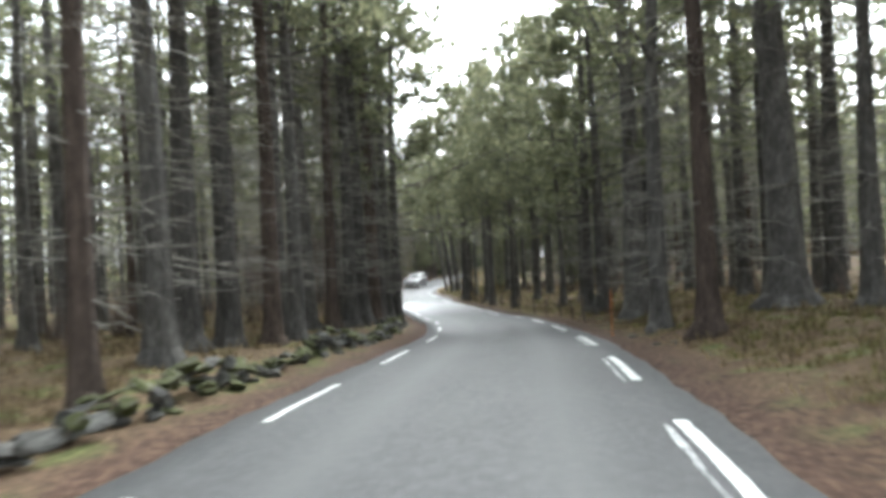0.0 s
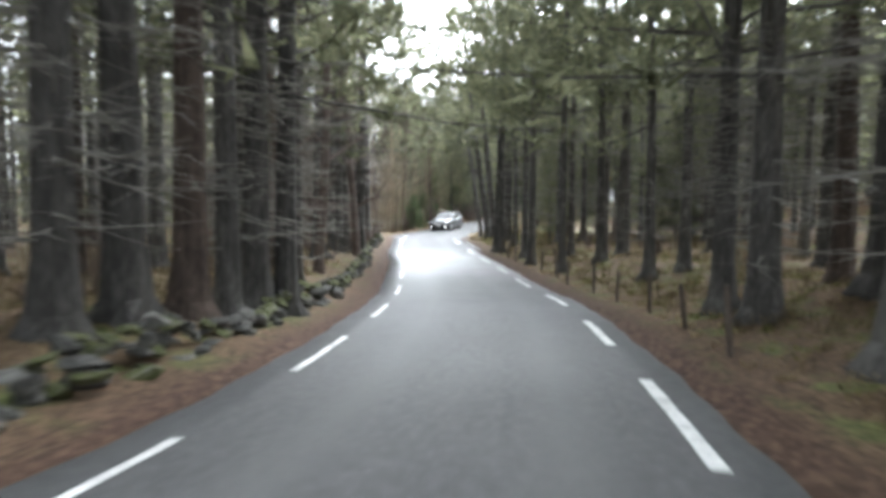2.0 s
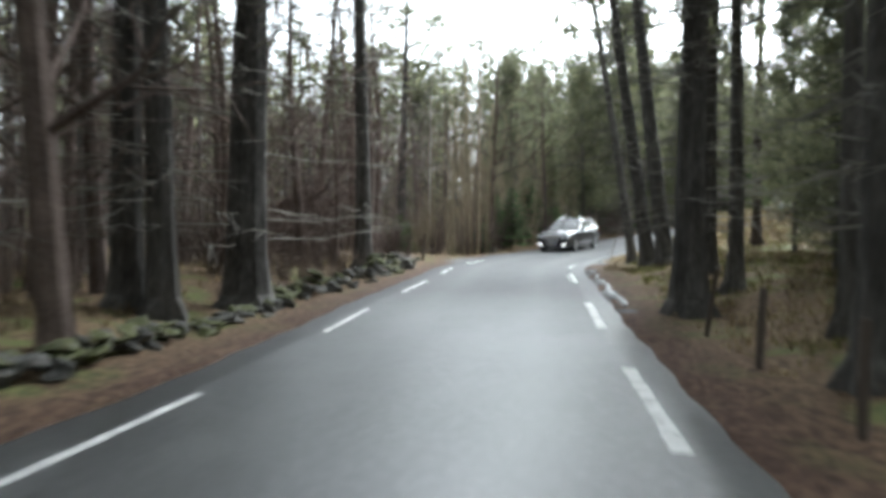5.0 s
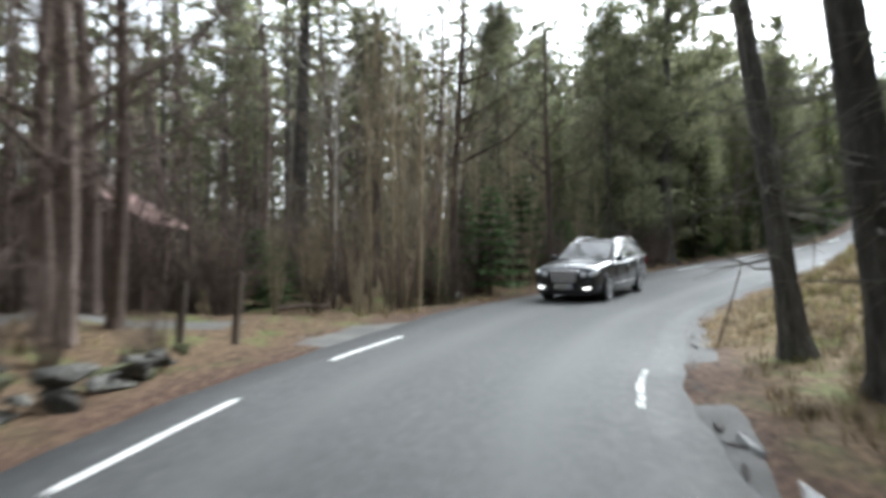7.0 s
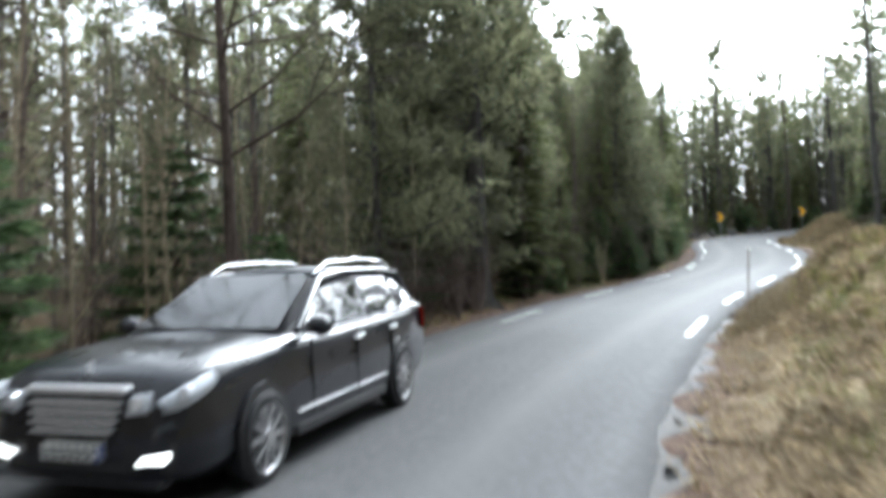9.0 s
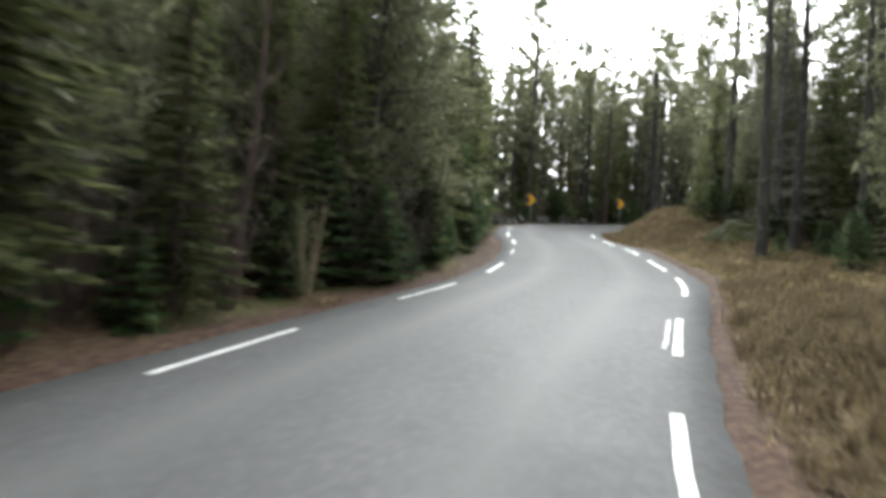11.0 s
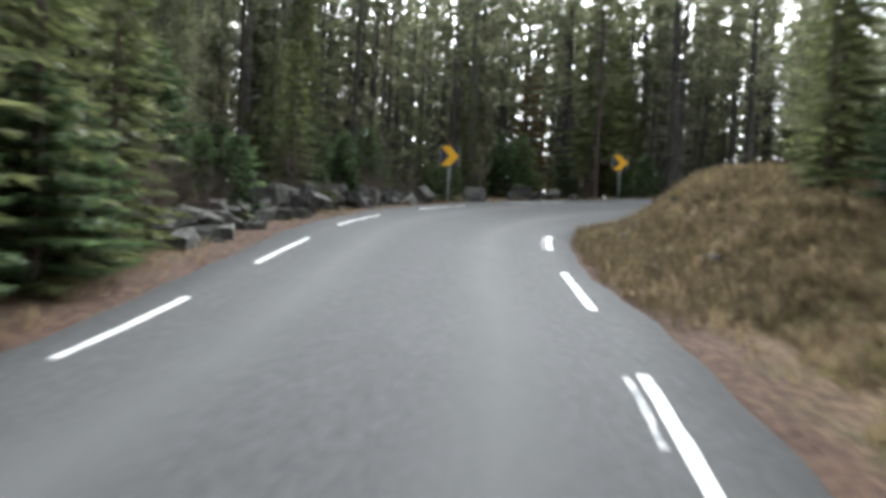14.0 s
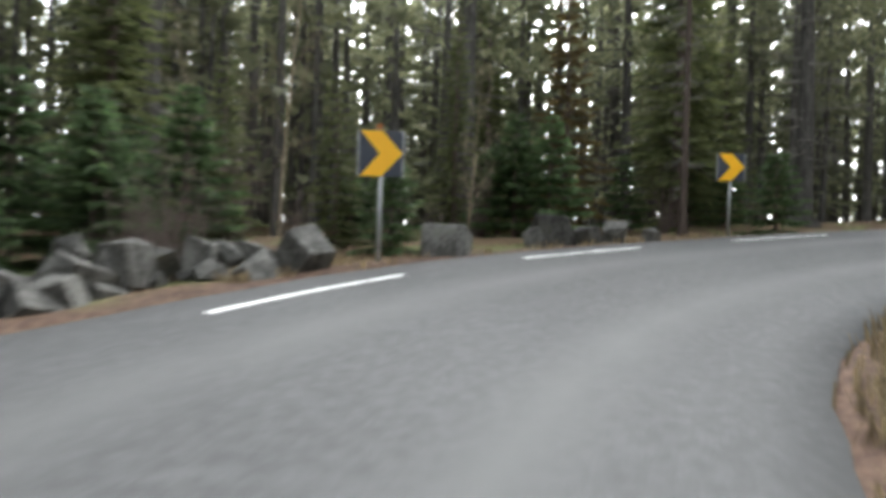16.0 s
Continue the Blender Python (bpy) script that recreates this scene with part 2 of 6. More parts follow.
def part(name, bm, material, parent, label="", smooth=False):
    me = bpy.data.meshes.new(name)
    bm.to_mesh(me)
    bm.free()
    me.materials.append(material)
    if smooth:
        me.shade_smooth()
    ob = new(name, me)
    ob.parent = parent
    return tagged(ob, label)


# ---- the road's line ----
# right and left painted edge, from behind the start to past the last bend: x, y of the middle, half the width between the lines
ROAD = [(-9.00, -48.1, 2.29), (-4.90, -22.0, 2.29), (-0.91, 0.98, 2.29), (0.38, 10.62, 2.32), (1.17, 17.0, 2.26), (1.79, 24.0, 2.16), (1.90, 31.0, 2.15), (1.57, 39.0, 2.20),
        (0.29, 49.58, 2.16), (-0.72, 56.98, 2.13), (-1.88, 64.0, 2.21), (-2.85, 71.0, 2.06), (-3.68, 77.0, 2.05), (-3.57, 82.0, 2.20), (-3.01, 88.0, 2.37)]
ROAD += [(-1.36, 94.5, 2.36), (1.07, 100.92, 2.27), (3.90, 107.46, 2.38), (7.32, 113.82, 2.49), (10.82, 119.78, 2.45), (13.30, 126.0, 2.37), (15.33, 132.1, 2.39), (17.02, 138.6, 2.41),
         (19.18, 144.65, 2.48), (23.12, 150.25, 2.49), (28.90, 153.94, 2.49), (35.93, 155.55, 2.47), (48.43, 154.94, 2.45), (70.60, 147.87, 2.43)]
HEIGHTS_Y = [-60, 0, 9.3, 19, 24.3, 30, 36, 43, 62.5, 69, 75, 82, 90.5, 99, 108, 114, 122, 130, 137, 141.5, 149, 160.5]
HEIGHTS_Z = [0.9, 0, -0.24, -0.65, -0.96, -1.2, -1.45, -1.83, -2.1, -1.98, -1.92, -1.88, -1.84, -1.35, -0.8, -0.33, 0.48, 1.26, 1.9, 2.4, 3.12, 4.2]


def spline(points, step=0.5):
    pts = np.array(points, float)
    out = []
    for i in range(1, len(pts) - 2):
        p0, p1, p2, p3 = pts[i - 1:i + 3]
        k = max(2, int(np.linalg.norm((p2 - p1)[:2]) / step))
        for t in np.linspace(0, 1, k, endpoint=False):
            out.append(0.5 * (2 * p1 + (p2 - p0) * t + (2 * p0 - 5 * p1 + 4 * p2 - p3) * t * t + (3 * p1 - p0 - 3 * p2 + p3) * t ** 3))
    out.append(pts[-2])
    return np.array(out)


LINE = spline(ROAD)
TAN = np.gradient(LINE[:, :2], axis=0)
TAN /= np.linalg.norm(TAN, axis=1)[:, None]
RIGHT = np.stack([TAN[:, 1], -TAN[:, 0]], 1)
LENGTH = np.concatenate([[0], np.cumsum(np.linalg.norm(np.diff(LINE[:, :2], axis=0), axis=1))])
# the height runs along the road; past the bend it keeps rising a little
LINE_Z = np.interp(LINE[:, 1], HEIGHTS_Y, HEIGHTS_Z)
last = np.argmax(LINE[:, 1] > 149)
LINE_Z[last:] = LINE_Z[last] + (LENGTH[last:] - LENGTH[last]) * 0.082
k5 = np.ones(9) / 9
LINE_Z = np.convolve(np.pad(LINE_Z, 4, mode="edge"), k5, mode="valid")


# how far the asphalt reaches past the painted lines
PAST_RIGHT = np.interp(LINE[:, 1], [-60, 60, 79, 82, 85.5, 89, 93, 97, 112, 118, 126, 134, 137, 140, 150], [0.5, 0.45, 0.5, 0.32, 0.14, 0.1, 0.16, 0.36, 0.42, 0.53, 0.63, 0.64, 0.42, 0.36, 0.43])
PAST_LEFT = np.interp(LINE[:, 1], [-60, 30, 45, 80, 86, 91, 98, 106, 115, 125, 134, 140, 150], [0.45, 0.48, 0.6, 0.65, 0.95, 0.85, 0.75, 0.7, 0.42, 0.4, 0.55, 0.72, 0.65])
HALF_RIGHT, HALF_LEFT = LINE[:, 2] + PAST_RIGHT, LINE[:, 2] + PAST_LEFT


def half_at(idx, d):
    """Half the asphalt's width at a sample of the road, on the side of d."""
    return np.where(d > 0, HALF_RIGHT[idx], HALF_LEFT[idx])


# the last bend leans inwards
TILT = -0.045 * np.clip((LENGTH - LENGTH[last] + 14) / 10, 0, 1) - 0.05 * np.clip((LENGTH - LENGTH[last] + 6) / 9, 0, 1)


def nearest(x, y):
    """Index of the road's nearest sample and the signed distance to the right of its middle."""
    x, y = np.atleast_1d(x).astype(float), np.atleast_1d(y).astype(float)
    idx = np.empty(len(x), int)
    for a in range(0, len(x), 4000):
        d = (x[a:a + 4000, None] - LINE[None, :, 0]) ** 2 + (y[a:a + 4000, None] - LINE[None, :, 1]) ** 2
        idx[a:a + 4000] = d.argmin(1)
    off = (x - LINE[idx, 0]) * RIGHT[idx, 0] + (y - LINE[idx, 1]) * RIGHT[idx, 1]
    dist = np.hypot(x - LINE[idx, 0], y - LINE[idx, 1]) * np.where(off < 0, -1, 1)
    return idx, dist


def smooth(a, b, v):
    t = np.clip((v - a) / (b - a), 0, 1)
    return t * t * (3 - 2 * t)


def lumps(x, y):
    """Gentle unevenness of the ground."""
    return 0.10 * np.sin(0.9 * x + 1.3 * y) * np.sin(0.7 * y - 0.4 * x + 1) + 0.18 * np.sin(0.31 * x - 0.2 * y + 2) * np.sin(0.27 * y + 0.11 * x) + 0.05 * np.sin(2.3 * x + 0.7) * np.sin(2.1 * y)


BANK_Y = [-60, 0, 60, 70, 78, 84, 90, 104, 112, 118, 126, 131, 136, 140, 146, 170]
RIGHT_BANK = [0.7, 0.7, 0.6, 0.5, 0.45, 0.9, 1.9, 1.7, 0.9, 0.4, 0.35, 0.4, 0.7, 1.15, 1.7, 1.8]
LEFT_BANK = [0.35, 0.35, 0.35, 0.3, 0.15, 0.0, 0.05, 0.3, 0.35, 0.3, 0.35, 0.4, 0.4, 0.4, 0.0, 0.0]
SHOULDER = 0.55


def ground_z(x, y):
    idx, d = nearest(x, y)
    x, y = np.atleast_1d(x), np.atleast_1d(y)
    half, ly = half_at(idx, d), LINE[idx, 1]
    base = LINE_Z[idx] + TILT[idx] * np.clip(d, -half, half)
    a = np.abs(d) - half
    amp = np.where(d > 0, np.interp(ly, BANK_Y, RIGHT_BANK), np.interp(ly, BANK_Y, LEFT_BANK))
    far = np.where(d > 0, 1.3, 0.5) * smooth(6, 35, a)
    wide = np.where(d > 0, np.interp(ly, [96, 101, 111, 117, 132, 139, 170], [5.0, 2.9, 2.7, 4.6, 5.0, 3.8, 3.4]), 5.0)
    z = base - 0.05 + amp * smooth(SHOULDER, wide, a) + far + lumps(x, y) * smooth(0.5, 2.5, a)
    return np.where(a < 0.02, base - 0.16, z)


def ground_at(x, y):
    return float(ground_z(x, y)[0])


def axis(lo, hi, step, reach):
    core = list(np.arange(lo, hi + 1e-6, step))
    s, a, b = step, [], []
    p, q = core[0], core[-1]
    while p > -reach:
        s *= 1.3
        p -= s
        q += s
        a.insert(0, p)
        b.append(q)
    return np.array(a + core + b)


gx, gy = axis(-22, 46, 0.55, 1800), axis(-6, 172, 0.6, 1800)
GX, GY = np.meshgrid(gx, gy)
flat = ground_z(GX.ravel(), GY.ravel())
nx, ny = len(gx), len(gy)
faces = [(j * nx + i, j * nx + i + 1, (j + 1) * nx + i + 1, (j + 1) * nx + i) for j in range(ny - 1) for i in range(nx - 1)]
ground = mesh_object("ground", np.stack([GX.ravel(), GY.ravel(), flat], 1), faces, GROUND, smooth=True)
tagged(ground, "forest floor of brown litter, dry grass and moss", "ground", kind="structure")
gi, gd = nearest(GX.ravel(), GY.ravel())
gly = LINE[gi, 1]
edge = np.abs(gd) - half_at(gi, gd)
grassy = np.where(gd > 0, np.interp(gly, [60, 70, 80, 86, 108, 114, 122, 132, 170], [0.05, 0.08, 0.2, 0.75, 0.75, 0.4, 0.25, 0.25, 0.2]), np.interp(gly, [40, 60, 80, 95], [0.12, 0.08, 0.1, 0.05]))
grassy = grassy * smooth(14, 6, edge)
at = ground.data.attributes.new("grassy", "FLOAT", "POINT")
at.data.foreach_set("value", grassy.astype(np.float32))
at = ground.data.attributes.new("dirt", "FLOAT", "POINT")
at.data.foreach_set("value", (smooth(1.35, 0.3, edge)).astype(np.float32))

# asphalt: nine strips across, with a crumbling edge and a side that goes down
across = np.linspace(-1, 1, 11)
rv, rf, track = [], [], []
for i in range(len(LINE)):
    for s in across:
        ragged = 0.025 * math.sin(i * 1.7 + s) + 0.02 * math.sin(i * 0.61 + 3 * s) if abs(s) == 1 else 0
        o = s * ((HALF_RIGHT[i] if s > 0 else HALF_LEFT[i]) + ragged)
        rv.append((LINE[i, 0] + RIGHT[i, 0] * o, LINE[i, 1] + RIGHT[i, 1] * o, LINE_Z[i] - 0.03 * s * s + TILT[i] * o))
        track.append(max(math.exp(-((abs(s) - 0.42) / 0.12) ** 2), 0))
    for s in (-1, 1):
        o = s * ((HALF_RIGHT[i] if s > 0 else HALF_LEFT[i]) + 0.02)
        rv.append((LINE[i, 0] + RIGHT[i, 0] * o, LINE[i, 1] + RIGHT[i, 1] * o, LINE_Z[i] - 0.25 + TILT[i] * o))
        track.append(0)
for i in range(len(LINE) - 1):
    a, b = i * 13, (i + 1) * 13
    for k in range(10):
        rf.append((a + k, a + k + 1, b + k + 1, b + k))
    rf.append((a + 11, a, b, b + 11))
    rf.append((a + 10, a + 12, b + 12, b + 10))
road = mesh_object("road", rv, rf, ASPHALT, smooth=True)
tagged(road, "narrow damp grey asphalt forest road", "road", kind="structure")
at = road.data.attributes.new("track", "FLOAT", "POINT")
at.data.foreach_set("value", np.array(track, np.float32))
wet_along = np.interp(LINE[:, 1], [-40, 22, 38, 45, 53, 60, 68, 84, 98, 106, 114, 124, 170], [0.15, 0.18, 0.4, 0.62, 1.0, 1.0, 0.3, 0.06, 0.05, 0.12, 0.12, 0.0, 0.0])
at = road.data.attributes.new("wet", "FLOAT", "POINT")
at.data.foreach_set("value", np.repeat(wet_along, 13).astype(np.float32))


def on_road(s, off):
    """The place at s metres along the road, off metres to the right of its middle."""
    x, y = np.interp(s, LENGTH, LINE[:, 0]), np.interp(s, LENGTH, LINE[:, 1])
    rx, ry = np.interp(s, LENGTH, RIGHT[:, 0]), np.interp(s, LENGTH, RIGHT[:, 1])
    h = np.interp(s, LENGTH, LINE[:, 2])
    z = np.interp(s, LENGTH, LINE_Z) - 0.03 * (off / (h + 0.42)) ** 2 + np.interp(s, LENGTH, TILT) * off
    return Vector((x + rx * off, y + ry * off, z))


def at_y(y):
    """Metres along the road where it passes y."""
    return float(np.interp(y, LINE[:last + 40, 1], LENGTH[:last + 40]))


def edge_line(s0, length, side, width, wear, shift=0.0):
    """One painted dash along the road's edge, 4 mm proud, with nibbled rims."""
    v, f = [], []
    n = 9
    for i in range(n + 1):
        s = s0 + length * i / n
        h = np.interp(s, LENGTH, LINE[:, 2])
        w = width / 2
        for k in (-1, 1):
            p = on_road(s, side * h + shift + k * w * (1 - wear * random.random()))
            v.append((p.x, p.y, p.z + 0.004))
            v.append((p.x, p.y, p.z - 0.003))
    for i in range(n):
        a, b = i * 4, i * 4 + 4
        f += [(a, b, b + 2, a + 2), (a, a + 1, b + 1, b), (a + 2, b + 2, b + 3, a + 3)]
    f += [(0, 2, 3, 1), (n * 4, n * 4 + 1, n * 4 + 3, n * 4 + 2)]
    return v, f


markings = tagged(new("edge_markings"), "worn white dashed edge lines on the asphalt", "road marking", kind="structure")
# metres along the road where each dash begins and ends
LEFT_DASH = [(18.4, 21.6), (24.6, 27.8), (30.9, 34.1), (37.3, 40.6), (44.1, 47.3), (50.5, 53.6), (56.6, 59.6), (63.2, 66.5), (69.6, 72.8), (76.2, 79.5), (84.1, 87.2), (90.3, 93.3), (96.1, 98.9),
             (101.4, 104.1), (106.6, 109.4), (112.2, 115.0), (118.5, 121.6), (125.2, 128.4), (132.6, 135.6), (139.5, 142.7), (145.7, 148.7), (158.3, 161.1), (163.9, 167.0), (169.4, 172.4), (175.2, 178.3), (180.9, 183.9), (186.6, 189.4)]
RIGHT_DASH = [(20.6, 23.8), (27.1, 30.4), (33.7, 37.2), (40.1, 43.6), (47.2, 50.6), (53.3, 56.5), (59.8, 63.2), (66.3, 69.3), (72.0, 75.0), (78.2, 81.6), (85.2, 88.8), (93.5, 96.5), (123.0, 126.2), (129.7, 133.2), (136.2, 139.7), (143.3, 147.1), (149.3, 153.0), (155.6, 158.9), (161.6, 164.6)]
dashes = [(a, b, -1, 0.12, 0.25, 0.0) for a, b in LEFT_DASH] + [(a, b, 1, 0.17 if a < 90 else 0.13, 0.25, 0.0) for a, b in RIGHT_DASH]
dashes += [(167.7, 170.6, 1, 0.14, 0.25, -0.08)]
dashes += [(186.6 + 6.0 * k, 189.5 + 6.0 * k, -1, 0.12, 0.25, 0.0) for k in range(1, 5)]
for a, b, side, width, wear, shift in dashes:
    v, f = edge_line(a, b - a, side, width, wear, shift)
    mesh_object("dash", v, f, PAINT, markings)
# what is left of an older line beside some dashes, and dashes that traffic has rubbed thin
for a, b, side, width, shift in [(33.5, 36.9, 1, 0.11, -0.19), (40.2, 43.2, 1, 0.10, -0.17), (27.3, 30.2, 1, 0.10, -0.19), (136.6, 139.6, 1, 0.08, -0.16), (167.6, 170.6, 1, 0.04, -0.21), (152.4, 154.7, -1, 0.09, 0.0), (99.4, 101.9, 1, 0.12, 0.0), (157.3, 158.8, 1, 0.08, -0.15), (93.7, 96.0, 1, 0.06, -0.13)]:
    v, f = edge_line(a, b - a, side, width, 0.6, shift)
    mesh_object("dash", v, f, OLD_PAINT, markings, "rubbed grey remains of an older line")


# ---- trees ----
def tube(v, f, path, radii, sides=6):
    """Adds a tapered tube along path to the lists v and f."""
    base = len(v)
    path = [Vector(p) for p in path]
    for i, p in enumerate(path):
        d = (path[min(i + 1, len(path) - 1)] - path[max(i - 1, 0)]).normalized()
        a = d.cross(Vector((0, 0, 1)) if abs(d.z) < 0.9 else Vector((1, 0, 0))).normalized()
        b = d.cross(a)
        for k in range(sides):
            t = 2 * math.pi * k / sides
            v.append(p + (a * math.cos(t) + b * math.sin(t)) * radii[i])
    for i in range(len(path) - 1):
        for k in range(sides):
            q = (k + 1) % sides
            f.append((base + i * sides + k, base + i * sides + q, base + (i + 1) * sides + q, base + (i + 1) * sides + k))
    f.append(tuple(base + (len(path) - 1) * sides + k for k in range(sides)))


def twig(v, f, p, q, r, r2=0.003):
    """A straight thin twig from p to q, three-sided and open at its ends."""
    d = (q - p).normalized()
    a = d.cross(Vector((0, 0, 1)) if abs(d.z) < 0.9 else Vector((1, 0, 0))).normalized()
    b = d.cross(a)
    n = len(v)
    for c, w in ((p, r), (q, r2)):
        v += [c + a * w, c + (b * 0.87 - a * 0.5) * w, c - (b * 0.87 + a * 0.5) * w]
    f += [(n, n + 1, n + 4, n + 3), (n + 1, n + 2, n + 5, n + 4), (n + 2, n, n + 3, n + 5)]


def blade(v, f, p, d, size, rnd, width=0.28):
    """One slender leaf or spray of needles at p that points along d."""
    side = d.cross(Vector((rnd.uniform(-1, 1), rnd.uniform(-1, 1), rnd.uniform(-1, 1))))
    if side.length < 1e-4:
        side = Vector((1, 0, 0))
    side = side.normalized() * size * width
    b = len(v)
    v += [p - side, p + side, p + d * size]
    f.append((b, b + 1, b + 2))


def unit(rnd):
    while True:
        u = Vector((rnd.uniform(-1, 1), rnd.uniform(-1, 1), rnd.uniform(-1, 1)))
        if 0.05 < u.length < 1:
            return u.normalized()


def pine_parts(seed, height=19.0, r0=0.25, crown_from=0.5, dense=1.0, dead=46, reach=3.5, fine=1.0):
    """Trunk with dead snags, and a crown of needle puffs on real limbs, for a tall pine."""
    rnd = random.Random(seed)
    tv, tf, cv, cf, lv, lf, dv, df = [], [], [], [], [], [], [], []
    bend = Vector((rnd.uniform(-0.5, 0.5), rnd.uniform(-0.5, 0.5), 0))
    n = 9

    def at(t):
        return bend * (t * t) + Vector((0.12 * math.sin(5 * t + seed), 0.12 * math.cos(4 * t + seed), 0)) * t + Vector((0, 0, height * t))

    def rad(t):
        return r0 * (1.0 - 0.82 * t) * (1 + 0.5 * math.exp(-t * height / 0.35))
    ts = [-0.02, 0.0, 0.02, 0.06] + [0.06 + 0.94 * i / n for i in range(1, n + 1)]
    tube(tv, tf, [at(t) for t in ts], [rad(max(t, 0)) for t in ts], 9)
    # roots swell out of the foot
    for q in tv:
        if q.z < 1.3:
            ang = math.atan2(q.y, q.x)
            k = math.exp(-max(q.z, 0) / 0.28) * (0.18 + 0.3 * math.cos(5 * ang + seed) + 0.2 * math.cos(3 * ang + 2 * seed))
            q.x, q.y = q.x * (1 + k), q.y * (1 + k)
    # whorls of dead branches with fine side twigs, denser towards the crown
    for k in range(dead):
        t = 0.07 + (crown_from + 0.06 - 0.07) * rnd.random() ** 0.75
        a = rnd.uniform(0, 6.283)
        ln = rnd.uniform(0.7, 2.5) * (0.65 + t)
        d = Vector((math.cos(a), math.sin(a), rnd.uniform(-0.32, 0.12)))
        p = at(t)
        q = p + d * ln * 0.5
        e = q + Vector((d.x, d.y, d.z + rnd.uniform(0.0, 0.4))) * ln * 0.5
        twig(dv, df, p, q, 0.024, 0.015)
        twig(dv, df, q, e, 0.015, 0.005)
        for j in range(4):
            w = rnd.uniform(0.25, 0.95)
            c = p.lerp(q, w * 2) if w < 0.5 else q.lerp(e, w * 2 - 1)
            u = (d * 0.7 + Vector((-d.y, d.x, 0)) * rnd.choice((-1, 1)) * rnd.uniform(0.5, 1.0) + Vector((0, 0, rnd.uniform(-0.5, 0.2)))).normalized()
            twig(dv, df, c, c + u * rnd.uniform(0.25, 0.75), 0.009)
    limbs = int(30 * dense)
    for k in range(limbs):
        t = crown_from + (0.99 - crown_from) * ((k + rnd.random()) / limbs)
        a = k * 2.4 + rnd.uniform(-0.4, 0.4)
        ln = (reach * (1 - ((t - crown_from) / (1 - crown_from)) ** 1.6) + 0.5) * rnd.uniform(0.6, 1.15)
        d = Vector((math.cos(a), math.sin(a), rnd.uniform(-0.12, 0.45)))
        p = at(t)
        m1 = p + d * ln * 0.5
        e = p + d * ln + Vector((0, 0, rnd.uniform(-0.1, 0.35)))
        tube(lv, lf, [p, m1, e], [0.05 * (1.3 - t), 0.03, 0.008], 3)
        for j in range(int(13 * dense)):
            c = m1.lerp(e, rnd.uniform(-0.5, 1.05)) + unit(rnd) * rnd.uniform(0.05, 0.45)
            for _ in range(5 if fine == 1.0 else 7):
                u = (unit(rnd) + d * 0.4 + Vector((0, 0, 0.5))).normalized()
                blade(cv, cf, c + unit(rnd) * (0.16 if fine == 1.0 else 0.3), u, rnd.uniform(0.3, 0.6) * fine, rnd, 0.12)
    return (tv, tf), (lv, lf), (cv, cf), (dv, df)


def spruce_parts(seed, height=11.0, spread=2.0, start=0.06, dense=1.0, tier=0.0):
    """Straight trunk and drooping whorls of branches with sprays of needles, for a spruce."""
    rnd = random.Random(seed)
    tv, tf, lv, lf, cv, cf = [], [], [], [], [], []
    r0 = 0.012 * height + 0.02
    tube(tv, tf, [(0, 0, -0.2), (0, 0, 0.1), (0.03, 0, height * 0.5), (0, 0.02, height)], [r0 * 1.2, r0, r0 * 0.6, 0.01], 7)
    z = height * start
    while z < height * 0.985:
        t = z / height
        ln0 = spread * (1 - t) ** 0.85 + 0.12
        k = max(4, int(rnd.uniform(5, 7.5)))
        off = rnd.uniform(0, 6.28)
        for i in range(k):
            a = off + 6.283 * i / k + rnd.uniform(-0.3, 0.3)
            ln = ln0 * rnd.uniform(0.65, 1.12)
            d = Vector((math.cos(a), math.sin(a), 0))
            sag = rnd.uniform(0.1, 0.4) * ln * (1.1 - t) * (0.35 if tier else 1)
            rise = 0.35 * ln * t
            p = Vector((0, 0, z))
            m1 = p + d * ln * 0.5 + Vector((0, 0, rise * 0.4 - sag * 0.6))
            e = p + d * ln + Vector((0, 0, rise - sag))
            twig(lv, lf, p, m1, 0.02, 0.013)
            twig(lv, lf, m1, e, 0.013, 0.004)
            cross = Vector((-d.y, d.x, 0))
            for j in range(int(ln * 21 * dense) + 5):
                s = rnd.uniform(0.12, 1.0)
                q = p.lerp(m1, s * 2) if s < 0.5 else m1.lerp(e, s * 2 - 1)
                w = (1.1 - s) * 0.32 * ln + 0.08
                sd = rnd.choice((-1, 1))
                u = (d * rnd.uniform(0.4, 1.0) + cross * sd * rnd.uniform(0.3, 1.0) + Vector((0, 0, rnd.uniform(-0.45, 0.1)))).normalized()
                blade(cv, cf, q, u, rnd.uniform(0.5, 1.05) * (w + 0.16), rnd, 0.13)
        z += tier * rnd.uniform(0.85, 1.15) * (1.15 - 0.5 * t) if tier else rnd.uniform(0.26, 0.42) * (1.0 if height > 5 else 0.6)
    return (tv, tf), (lv, lf), (cv, cf)


